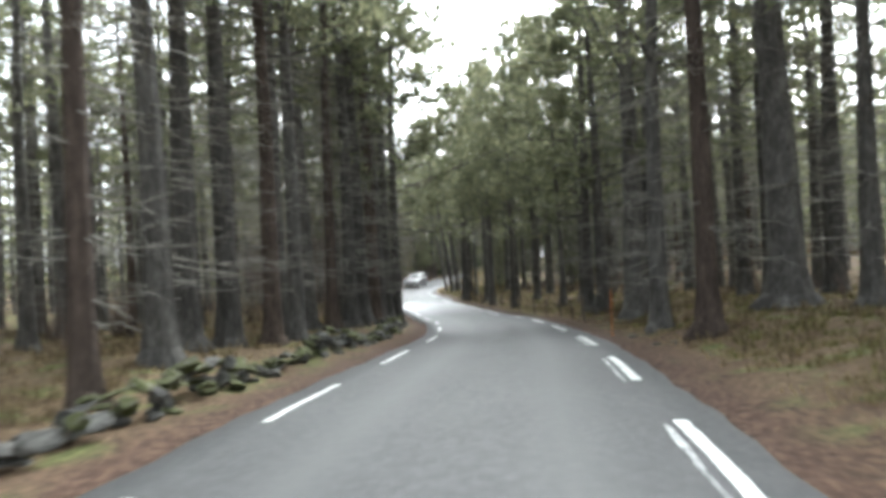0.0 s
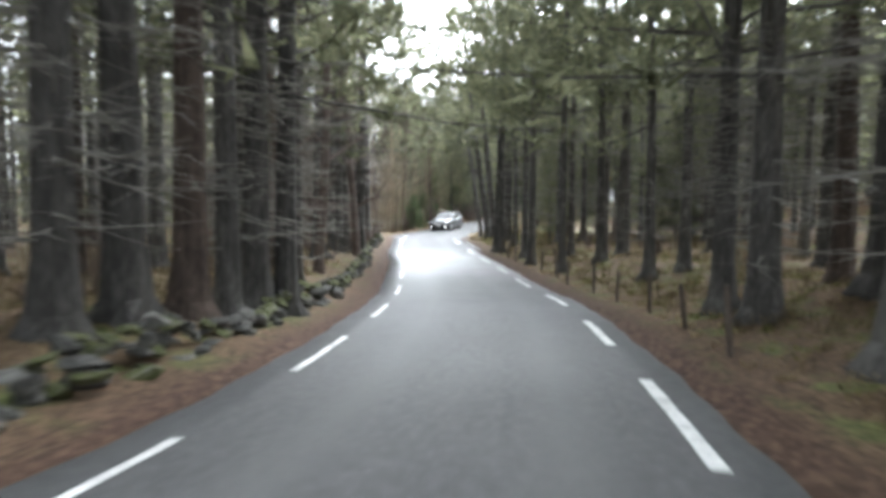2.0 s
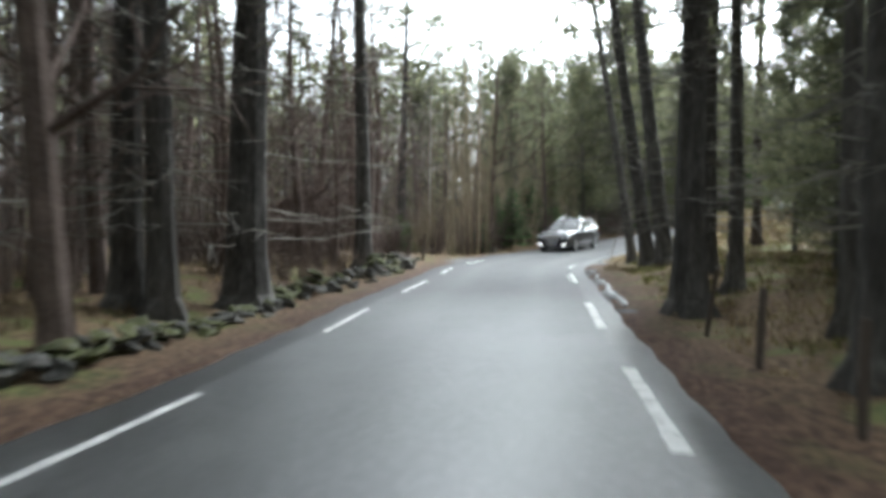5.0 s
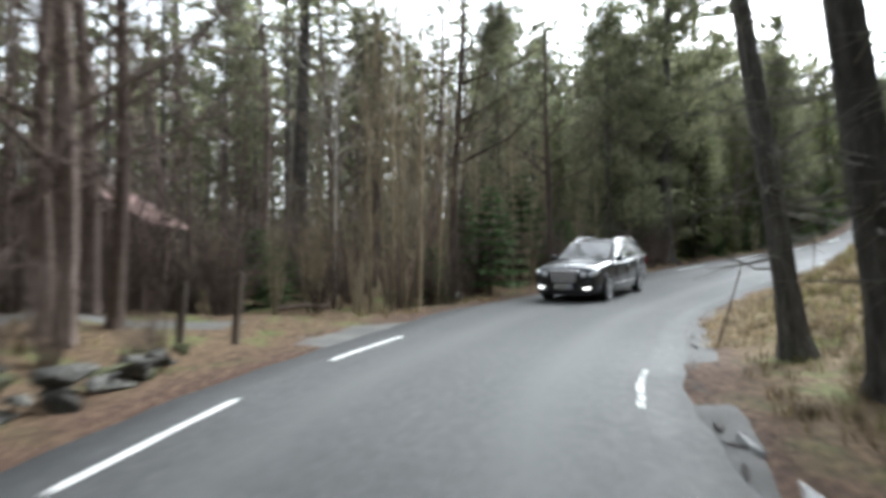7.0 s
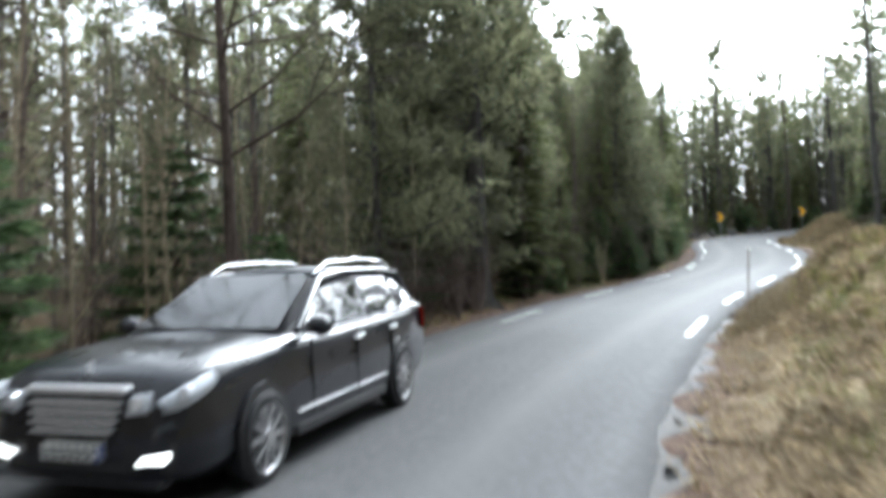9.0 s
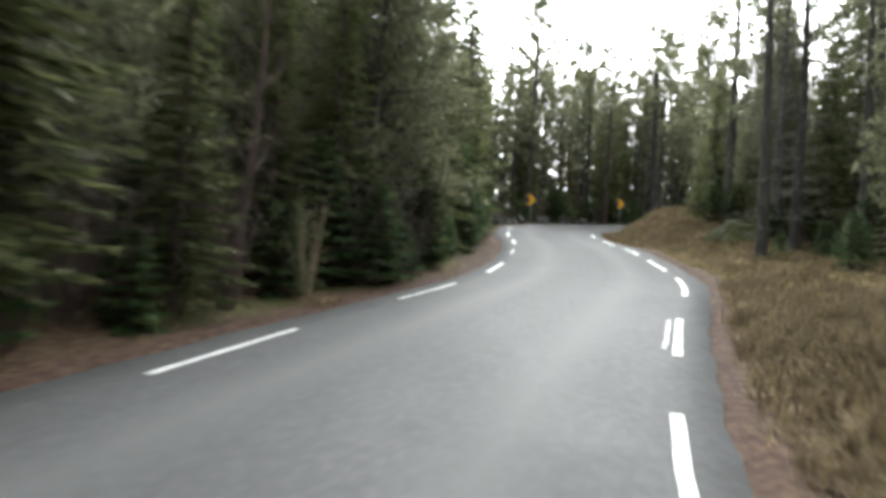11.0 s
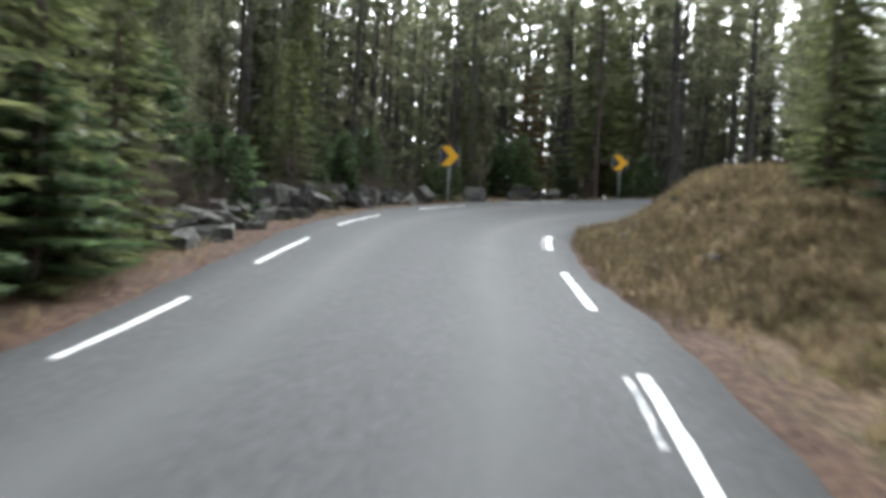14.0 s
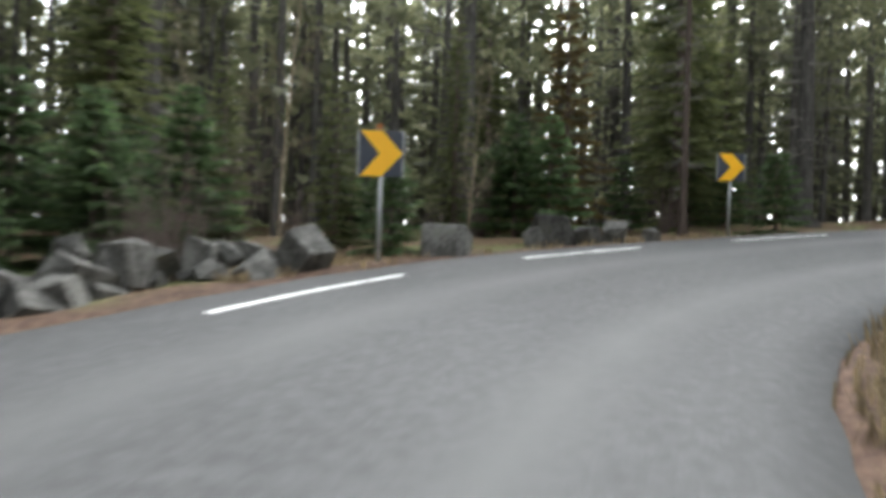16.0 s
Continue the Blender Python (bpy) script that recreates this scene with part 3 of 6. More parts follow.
def bare_parts(seed, height=11.0, r0=0.09, limbs=14, lean=0.6, low=0.25, wide=1.0):
    """Leafless broadleaf tree: trunk, limbs and forking twigs."""
    rnd = random.Random(seed)
    tv, tf, lv, lf = [], [], [], []
    bend = Vector((rnd.uniform(-lean, lean), rnd.uniform(-lean, lean), 0))

    def at(t):
        return bend * t * t + Vector((0.1 * math.sin(6 * t + seed), 0.1 * math.sin(5 * t + 2 * seed), height * t))
    ts = [-0.02, 0.0, 0.03] + [0.03 + 0.97 * i / 8 for i in range(1, 9)]
    tube(tv, tf, [at(t) for t in ts], [r0 * (1.05 - 0.97 * max(t, 0)) * (1.25 if t < 0.01 else 1) for t in ts], 7)
    for k in range(limbs):
        t = low + (0.95 - low) * k / limbs + rnd.uniform(-0.02, 0.02)
        a = k * 2.4 + rnd.uniform(-0.5, 0.5)
        ln = height * rnd.uniform(0.12, 0.3) * (1.15 - t) * wide
        d = Vector((math.cos(a), math.sin(a), rnd.uniform(0.5, 1.4) / wide ** 2)).normalized()
        p = at(t)
        m1 = p + d * ln * 0.5 + unit(rnd) * 0.08
        e = p + d * ln + Vector((0, 0, ln * 0.2)) + unit(rnd) * 0.15
        rr = r0 * (1.05 - t) * 0.42
        tube(lv, lf, [p, m1, e], [rr, rr * 0.6, 0.004], 4)
        for j in range(6):
            s = m1.lerp(e, rnd.uniform(-0.4, 0.95))
            u = (d + unit(rnd) * 0.9).normalized()
            e2 = s + u * ln * rnd.uniform(0.25, 0.6)
            tube(lv, lf, [s, s.lerp(e2, 0.5) + unit(rnd) * 0.04, e2], [rr * 0.35, rr * 0.22, 0.003], 3)
            for _ in range(3):
                s2 = s.lerp(e2, rnd.uniform(0.3, 0.95))
                twig(lv, lf, s2, s2 + (u + unit(rnd)).normalized() * ln * 0.3, 0.009, 0.003)
    return (tv, tf), (lv, lf)


def tree_thing(name, label, pieces, category="tree", group=""):
    """An empty at the foot with one mesh a part. pieces: (part name, (verts, faces), material)."""
    root = tagged(new(name), label, category, group)
    for nm, (v, f), mat in pieces:
        ob = mesh_object(nm, v, f, mat, root)
        if nm == "deadwood":
            tagged(ob, kind="stuff")
    root.location = (0, 0, -500)
    return root


def join(a, b):
    """One list of points and faces out of two."""
    n = len(a[0])
    return a[0] + b[0], a[1] + [tuple(i + n for i in f) for f in b[1]]


def make_pine(seed, bark=None, **kw):
    (t, l, c, d) = pine_parts(seed, **kw)
    return tree_thing("pine_tree", "tall pine with bare dark trunk, dead snags and high crown", [("trunk", join(t, l), bark or BARK), ("crown", c, PINE_LEAF), ("deadwood", d, DEAD)], group="roadside pines")


def make_spruce(seed, label="dark green spruce with drooping branches", leaf=None, **kw):
    (t, l, c) = spruce_parts(seed, **kw)
    return tree_thing("spruce_tree", label, [("trunk", join(t, l), TWIG), ("crown", c, leaf or SPRUCE_LEAF)], group="roadside spruces")


def make_bare(seed, bark, label, name="bare_tree", group="leafless trees", **kw):
    (t, l) = bare_parts(seed, **kw)
    return tree_thing(name, label, [("trunk", t, bark), ("crown", l, bark)], group=group)


PINES = [make_pine(3, height=19, crown_from=0.46, dense=0.88, dead=78), make_pine(5, height=20, crown_from=0.5, dense=0.86, dead=78), make_pine(8, height=17, crown_from=0.42, dense=0.9, dead=74), make_pine(13, RED_BARK, height=18, crown_from=0.46, dense=0.86, dead=74)]
LOW_PINES = [make_pine(41, height=18, crown_from=0.26, dense=1.5, dead=14), make_pine(43, height=16, crown_from=0.32, dense=1.4, dead=14)]
WIDE_PINES = [make_pine(51, height=18, crown_from=0.34, dense=1.6, dead=60, reach=5.8), make_pine(53, height=17, crown_from=0.36, dense=1.6, dead=60, reach=5.4)]
ARCHING = [make_pine(55, height=18, crown_from=0.24, dense=1.5, dead=60, reach=6.2), make_pine(57, height=17, crown_from=0.27, dense=1.5, dead=60, reach=5.8)]
BUSHY = [make_pine(61, height=12, r0=0.13, crown_from=0.1, dense=1.8, dead=26, reach=2.3, fine=0.75), make_pine(63, height=13.5, r0=0.14, crown_from=0.14, dense=1.8, dead=26, reach=2.6, fine=0.75)]
THICK_PINE = make_pine(21, height=17, r0=0.33, crown_from=0.3, dense=2.2, dead=10, reach=4.2)
SPRUCES = [make_spruce(2, height=12, spread=2.1), make_spruce(7, height=15, spread=2.5, start=0.1), make_spruce(9, height=8, spread=1.7, start=0.03)]
SMALL_SPRUCES = [make_spruce(31, "young bright green spruce beside the road", leaf=YOUNG_LEAF, height=3.6, spread=1.35, start=0.13, dense=2.6, tier=0.32), make_spruce(33, "small dense young spruce", leaf=YOUNG_LEAF, height=2.2, spread=0.9, start=0.05, dense=2.2, tier=0.24)]
PALE = [make_bare(4, BIRCH_BARK, "slender pale leafless birch", "birch_tree", "birch clump", height=11, r0=0.085, lean=1.5, low=0.14, limbs=18), make_bare(6, BIRCH_BARK, "slender pale leafless birch", "birch_tree", "birch clump", height=9.5, r0=0.07, lean=1.8, low=0.1, limbs=17), make_bare(9, BIRCH_BARK, "slender pale leafless birch", "birch_tree", "birch clump", height=12, r0=0.1, lean=1.3, low=0.18, limbs=18)]
DARK = [make_bare(14, TWIG, "dark leafless broadleaf tree", height=9, r0=0.11, limbs=18, low=0.15), make_bare(16, TWIG, "dark leafless broadleaf tree", height=7, r0=0.06, limbs=16, low=0.1, lean=1.2)]
WHITE_BIRCH = make_bare(19, WHITE_BARK, "slim white-barked leafless birch", "birch_tree", "birch clump", height=12, r0=0.075, lean=0.5, low=0.3, limbs=16)
SPREADING = make_bare(23, RED_BARK, "tall leafless tree with wide arching brown branches", "bare_tree", height=14, r0=0.15, limbs=26, low=0.28, lean=0.3, wide=1.6)
used = set()
planted = []


def plant(proto, x, y, turn=None, size=1.0, girth=None, tilt=0.0, tilt_to=0.0):
    """Sets a tree on the ground; the first use takes the model itself."""
    g = girth if girth else size
    m = pose(x, y, ground_at(x, y) - 0.05, tilt * math.cos(tilt_to), tilt * math.sin(tilt_to), random.uniform(0, 360) if turn is None else turn) @ Matrix.Diagonal((g, g, size, 1))
    planted.append((x, y))
    if proto not in used:
        used.add(proto)
        proto.matrix_basis = m
        return proto
    return copy_thing(proto, m)


# pines that line the first stretch: x, y, girth of the trunk
LEFT_PINES = [(-5.1, 10.4, 0.4), (-5.5, 14.3, 0.6), (-6.1, 17.6, 0.65), (-5.5, 19.0, 0.6), (-4.7, 20.2, 0.64), (-4.35, 21.7, 0.42), (-5.2, 23.8, 0.36), (-4.9, 27.2, 0.4), (-4.0, 26.6, 0.55), (-3.6, 28.4, 0.5), (-4.4, 29.5, 0.3),
              (-3.3, 29.7, 0.55), (-2.95, 31.2, 0.75), (-2.75, 32.4, 0.4), (-2.55, 33.4, 0.55), (-2.15, 34.0, 0.5), (-4.3, 36.5, 0.45), (-4.9, 39.8, 0.36), (-3.75, 40.6, 0.24), (-6.2, 52.7, 0.58), (-7.8, 52.8, 0.5), (-9.8, 55.7, 0.5),
              (-6.2, 56.9, 0.36), (-7.6, 61.4, 0.5), (-6.9, 61.4, 0.45), (-6.5, 63.5, 0.66), (-10.8, 65.4, 0.4), (-12.9, 66.0, 0.42)]
RIGHT_PINES = [(6.2, 17.5, 0.68), (5.85, 20.2, 0.44), (9.3, 20.0, 0.8), (7.3, 28.2, 0.75), (9.5, 27.2, 0.36), (7.05, 32.9, 0.6), (6.75, 34.4, 0.42), (9.2, 33.0, 0.55), (9.4, 35.2, 0.58), (12.2, 30.0, 0.45), (13.0, 24.5, 0.5),
               (7.0, 43.3, 0.36), (8.3, 44.2, 0.42), (11.0, 48.6, 0.42), (14.6, 50.7, 0.5), (6.3, 49.7, 0.44), (4.7, 49.6, 0.38), (7.0, 54.5, 0.45), (3.65, 54.8, 0.45), (5.6, 55.8, 0.38), (3.4, 58.2, 0.44), (2.0, 65.4, 0.75), (3.05, 67.8, 0.42), (3.9, 61.5, 0.35), (7.4, 67.5, 0.5)]
BEND_PINES = [(0.45, 80.7, 0.3), (1.1, 78.2, 0.45), (1.7, 76.9, 0.45), (2.3, 81.6, 0.25), (2.4, 72.8, 0.3), (-7.6, 72.3, 0.42), (2.6, 70.3, 0.4), (-13.2, 91.7, 0.5), (20.6, 126.4, 0.3), (23.4, 128.3, 0.34), (25.8, 132.8, 0.4), (24.6, 126.0, 0.3)]
OVER_ROAD = ((-2.15, 34.0), (-2.55, 33.4), (-3.75, 40.6), (-6.2, 52.7), (6.75, 34.4), (7.05, 32.9), (7.0, 43.3))
for k, (x, y, g) in enumerate(LEFT_PINES + RIGHT_PINES + BEND_PINES):
    size = random.uniform(0.9, 1.12)
    lean = 8.5 if (x, y) == (0.45, 80.7) else 7.5 if (x, y) in ((1.1, 78.2), (1.7, 76.9)) else random.uniform(0, 1.2)
    plant(ARCHING[k % 2] if (x, y) in OVER_ROAD else WIDE_PINES[k % 2] if x > 1.5 and 42 < y < 70 else PINES[(k * 7 + 3) % 4 if y < 40 else k % 3], x, y, turn=0 if lean > 3 else None, size=size, girth=g / 0.5, tilt=lean, tilt_to=radians(270) if lean > 3 else random.uniform(0, 6.28))
plant(THICK_PINE, -1.25, 106.8, size=1.0)

# birch clump by the side road, and the thicket behind the bend
for x, y, h in [(-8.75, 87.0, 1.0), (-8.5, 87.5, 0.85), (-8.2, 87.2, 0.95), (-7.95, 87.6, 1.05), (-7.75, 87.1, 0.8), (-7.5, 87.5, 0.9), (-8.35, 87.9, 1.1), (-9.3, 88.4, 0.9), (-7.2, 88.2, 0.75)]:
    plant(PALE[random.randrange(3)], x, y, size=h, girth=h * 0.62)
plant(WHITE_BIRCH, -10.6, 89.0, size=1.0, girth=0.8)
plant(SPREADING, -7.6, 91.4, turn=0, size=1.0)
for x, y in [(-10.9, 93.0), (-5.6, 97.5)]:
    plant(SPREADING, x, y, size=0.85)
plant(SMALL_SPRUCES[0], -6.75, 92.5, size=1.0)
plant(SMALL_SPRUCES[0], -7.9, 93.6, size=0.85)
for x, y in [(-3.6, 38.5), (-4.4, 46.0), (-5.6, 57.5)]:
    plant(DARK[0], x, y, size=1.35)
for x, y in [(-12.6, 82.6), (-13.4, 83.2), (-11.9, 83.9), (-14.6, 81.6), (-10.9, 84.6), (-15.6, 80.6)]:
    plant(DARK[1], x, y, size=random.uniform(0.8, 1.1))
for x, y in [(-9.5, 77.5), (-10.4, 78.2), (-9.8, 79.0), (-11.5, 80.2), (-10.8, 76.0)]:
    plant(DARK[0], x, y, size=random.uniform(0.9, 1.15))


def free(x, y, gap):
    return all((x - a) ** 2 + (y - b) ** 2 > gap * gap for a, b in planted)


def fill(count, box, inner, outer, pick, gap, side=0, tries=40):
    """Scatters trees between inner and outer metres from the road's edge within a box."""
    n = 0
    for _ in range(count * tries):
        if n >= count:
            return
        x, y = random.uniform(box[0], box[1]), random.uniform(box[2], box[3])
        i, d = nearest(x, y)
        a = abs(d[0]) - LINE[i[0], 2] - 0.4
        if not inner < a < outer or (side and d[0] * side < 0) or not free(x, y, gap):
            continue
        if 14 < x < 25.5 and 119 < y < 134:
            continue
        if (x + 15) ** 2 + (y - 86) ** 2 < 36 or (-14 < x < -6 and 78 < y < 83.5):
            continue
        proto, lo, hi = pick()
        if -13.5 < x < 1 and 84 < y < 102 and proto not in PALE + DARK:
            continue
        plant(proto, x, y, size=random.uniform(lo, hi))
        n += 1


fill(26, (-26, -9, 80, 97), 4, 20, lambda: (random.choice(DARK), 0.8, 1.2), 1.1, -1)
fill(36, (-20, -7.5, 60, 80), 2.6, 12, lambda: (random.choice(DARK), 0.8, 1.25), 1.0, -1)
fill(48, (-30, 0, 0, 78), 4.0, 22, lambda: (random.choice(PINES), 0.8, 1.05), 2.3, -1)
fill(50, (0, 36, 0, 72), 4.5, 24, lambda: (random.choice(PINES), 0.75, 1.05), 2.3, 1)
fill(16, (-22, 8, 100, 138), 2.0, 9.0, lambda: (random.choice(BUSHY), 0.8, 1.15), 1.7, -1)
fill(15, (-20, 6, 92, 128), 1.6, 6.0, lambda: (random.choice(DARK + PALE[:2] + SPRUCES[2:] + DARK), 0.55, 1.0), 1.2, -1)
fill(24, (0, 16, 106, 140), 1.5, 4.5, lambda: (random.choice(SPRUCES + [SPRUCES[2]]), 0.7, 1.1), 1.4, -1)
fill(40, (-15, 0, 83, 104), 1.8, 10, lambda: (random.choice(PALE), 0.55, 0.9), 1.2, -1)
fill(30, (-30, 16, 96, 142), 3.0, 20, lambda: (random.choice(SPRUCES + LOW_PINES[1:] + PINES[:1]), 0.65, 0.95), 1.9, -1)
fill(22, (-5, 24, 116, 172), 3.4, 10.0, lambda: (random.choice(SPRUCES + [SPRUCES[2], BUSHY[0], PALE[1], PALE[0]]), 0.6, 1.0), 1.6, -1)
fill(50, (-2, 62, 128, 196), 5.0, 26, lambda: (random.choice(SPRUCES + LOW_PINES + PINES[:1]), 0.9, 1.25), 2.4, -1)
fill(18, (14, 36, 118, 146), 4.5, 12, lambda: (random.choice(BUSHY + SPRUCES), 0.75, 1.1), 1.8, 1)
fill(26, (12, 62, 112, 156), 6.0, 24, lambda: (random.choice(SPRUCES + LOW_PINES), 0.7, 1.05), 2.0, 1)
fill(8, (5, 18, 66, 80), 4, 14, lambda: (random.choice(BUSHY), 0.6, 0.8), 2.0, 1)
fill(22, (4, 34, 66, 82), 4.5, 24, lambda: (random.choice(PINES + LOW_PINES), 0.7, 1.0), 2.2, 1)
fill(22, (6, 42, 74, 124), 12, 26, lambda: (random.choice(SPRUCES + LOW_PINES), 0.8, 1.05), 2.2, 1)


def far_woods():
    """The woods further off, as one mesh: plain trunks and crowns of larger sprays."""
    rnd = random.Random(77)
    tv, tf, cv, cf, dv, df = [], [], [], [], [], []
    cells = []
    for _ in range(3900):
        x, y = rnd.uniform(-75, 110), rnd.uniform(-40, 240)
        cells.append((x, y))
    for _ in range(800):
        cells.append((rnd.uniform(-20, 95), rnd.uniform(146, 215)))
    ii, dd = nearest([c[0] for c in cells], [c[1] for c in cells])
    zz = ground_z(np.array([c[0] for c in cells]), np.array([c[1] for c in cells]))
    n = 0
    for (x, y), i, d, z in zip(cells, ii, dd, zz):
        a = abs(d) - 2.7
        if a < 14 or a > 52 or ((x + 15) ** 2 + (y - 86) ** 2 < 40):
            continue
        if y < 78 and rnd.random() < 0.4:
            continue
        n += 1
        h = rnd.uniform(15, 22) if y > 130 else rnd.uniform(13, 20) if y < 78 else rnd.uniform(12, 16)
        r = rnd.uniform(0.12, 0.24)
        foot = Vector((x, y, z - 0.2))
        tube(tv, tf, [foot, foot + Vector((rnd.uniform(-0.3, 0.3), rnd.uniform(-0.3, 0.3), h))], [r, 0.03], 5)
        low = 0.06 if y > 78 and rnd.random() < 0.85 else 0.42
        if y < 82:
            low = 0.14 if a > 28 and rnd.random() < 0.75 else 0.42
            for k in range(16):
                t = rnd.uniform(0.06, 0.55)
                ang = rnd.uniform(0, 6.283)
                p = foot + Vector((0, 0, h * t))
                twig(dv, df, p, p + Vector((math.cos(ang), math.sin(ang), rnd.uniform(-0.4, 0.2))) * rnd.uniform(0.8, 2.4), 0.03, 0.01)
        for k in range(125 if low < 0.3 else 64):
            t = rnd.uniform(low, 1.0)
            w = (1 - t) / (1 - low) * 2.3 + 0.25
            ang = rnd.uniform(0, 6.283)
            u = Vector((math.cos(ang), math.sin(ang), rnd.uniform(-0.5, 0.3)))
            p = foot + Vector((0, 0, h * t)) + u * w * rnd.uniform(0.0, 0.75)
            blade(cv, cf, p, (u + unit(rnd) * 0.5).normalized(), rnd.uniform(0.5, 1.1), rnd, 0.24)
    root = tagged(new("far_woods"), "dense dark conifer woods behind the roadside trees", "woods", kind="stuff")
    mesh_object("trunks", tv, tf, BARK, root)
    mesh_object("crowns", cv, cf, PINE_LEAF, root)
    mesh_object("deadwood", dv, df, DEAD, root)


far_woods()
BROWN_SPRUCE = make_spruce(35, "half withered spruce with brown sprays", DRY_LEAF, height=7, spread=1.6, start=0.05)
for x, y in [(31.0, 163.9), (34.4, 169.5)]:
    plant(SPRUCES[1], x, y, size=1.1)
plant(BROWN_SPRUCE, 26.6, 162.0)
for proto in BUSHY + PINES + LOW_PINES + WIDE_PINES + ARCHING + SPRUCES + SMALL_SPRUCES + PALE + DARK + [WHITE_BIRCH, SPREADING]:
    if proto not in used:
        plant(proto, -40, 60 + len(used))


# ---- stones, walls and boulders ----
def rock_mesh(seed, detail=1, jag=0.28):
    """An angular stone about one metre across, as mesh data to share."""
    rnd = random.Random(seed)
    bm = bmesh.new()
    for _ in range(11 + 2 * detail):
        u = unit(rnd)
        k = 0.46 / max(abs(u.x), abs(u.y), abs(u.z)) ** 0.7
        bm.verts.new(u * k * rnd.uniform(1 - jag, 1.05))
    hull = bmesh.ops.convex_hull(bm, input=list(bm.verts))
    loose = [v for v in bm.verts if not v.link_faces]
    bmesh.ops.delete(bm, geom=loose, context="VERTS")
    bmesh.ops.bevel(bm, geom=list(bm.edges), offset=0.025, segments=1, affect="EDGES", profile=0.6, clamp_overlap=True)
    me = bpy.data.meshes.new("stone")
    bm.to_mesh(me)
    bm.free()
    return me


ROCKS, MOSSY = [], []
for k in range(7):
    a = rock_mesh(k, 1 + k % 2)
    a.materials.append(ROCK)
    ROCKS.append(a)
    c = rock_mesh(k + 20, 1 + k % 2)
    c.materials.append(MOSS_ROCK)
    MOSSY.append(c)


def stone(parent, data, x, y, z, sx, sy, sz, turn, tip=0.0, name="stone"):
    ob = new(name, data)
    ob.parent = parent
    ob.matrix_basis = pose(x, y, z, tip, tip * 0.6, turn) @ Matrix.Diagonal((sx, sy, sz, 1))
    return ob


def along(y, off):
    """A place off metres to the right of the road's middle, level with y, and the road's turn there."""
    s = at_y(y)
    p = on_road(s, off)
    q = on_road(s + 0.5, off)
    return p, math.degrees(math.atan2(q.y - p.y, q.x - p.x))


def stone_wall(y0, y1, side, gap, label, height, seed, mossy=0.5, big=1.0):
    rnd = random.Random(seed)
    wall = tagged(new("stone_wall"), label, "stone wall")
    y = y0
    while y < y1:
        hump = 0.55 + 0.45 * math.sin(y * 0.37 + seed) ** 2
        for layer in range(3 + (hump > 0.75)):
            s = at_y(y)
            half = float(np.interp(s, LENGTH, LINE[:, 2]))
            p, turn = along(y + rnd.uniform(-0.2, 0.2), side * (half + gap + rnd.uniform(-0.3, 0.3) * (1.15 - 0.25 * layer)))
            ln = rnd.uniform(0.2, 0.8) * big
            th = rnd.uniform(0.1, 0.34) * big
            z = ground_at(p.x, p.y) + layer * height * 0.27 * hump + th * 0.2
            data = rnd.choice(MOSSY if rnd.random() < mossy * (0.45 + 0.25 * layer) else ROCKS)
            stone(wall, data, p.x, p.y, z, ln, rnd.uniform(0.28, 0.5) * big, th, turn + rnd.uniform(-40, 40), rnd.uniform(-20, 20))
        y += rnd.uniform(0.32, 0.55) * big
    return wall


stone_wall(6, 40, -1, 1.85, "tumbled low dry stone wall with green moss", 0.55, 1, 0.55, 0.9)
stone_wall(40, 66, -1, 1.95, "low heap of grey field stones with moss and litter", 0.3, 2, 0.6, 0.85)
stone_wall(66, 77.8, -1, 1.75, "tumbled dark stone wall capped with bright green moss", 0.72, 3, 0.5, 0.9)


def boulder_mesh(seed, level=5, material=None):
    """A large weathered boulder about one metre across: broad facets with uneven, pitted skin."""
    rnd = random.Random(seed)
    bm = bmesh.new()
    bmesh.ops.create_icosphere(bm, subdivisions=level, radius=0.52)
    cuts = [(unit(rnd), rnd.uniform(0.26, 0.42)) for _ in range(10)]
    ph = [rnd.uniform(0, 6.28) for _ in range(6)]
    for v in bm.verts:
        for nrm, dd in cuts:
            h = v.co.dot(nrm) - dd
            if h > 0:
                v.co -= nrm * h * 0.85
        c = v.co * 9
        v.co *= 1 + 0.035 * math.sin(c.x + ph[0] + math.sin(c.y * 1.7)) * math.sin(c.y + ph[1]) + 0.02 * math.sin(2.3 * c.z + ph[2] + c.x) + 0.012 * math.sin(4.1 * c.x + ph[3]) * math.sin(3.7 * c.z + ph[4] + c.y) + rnd.uniform(-0.004, 0.004)
    me = bpy.data.meshes.new("boulder")
    bm.to_mesh(me)
    bm.free()
    me.materials.append(material or MOSS_ROCK)
    return me


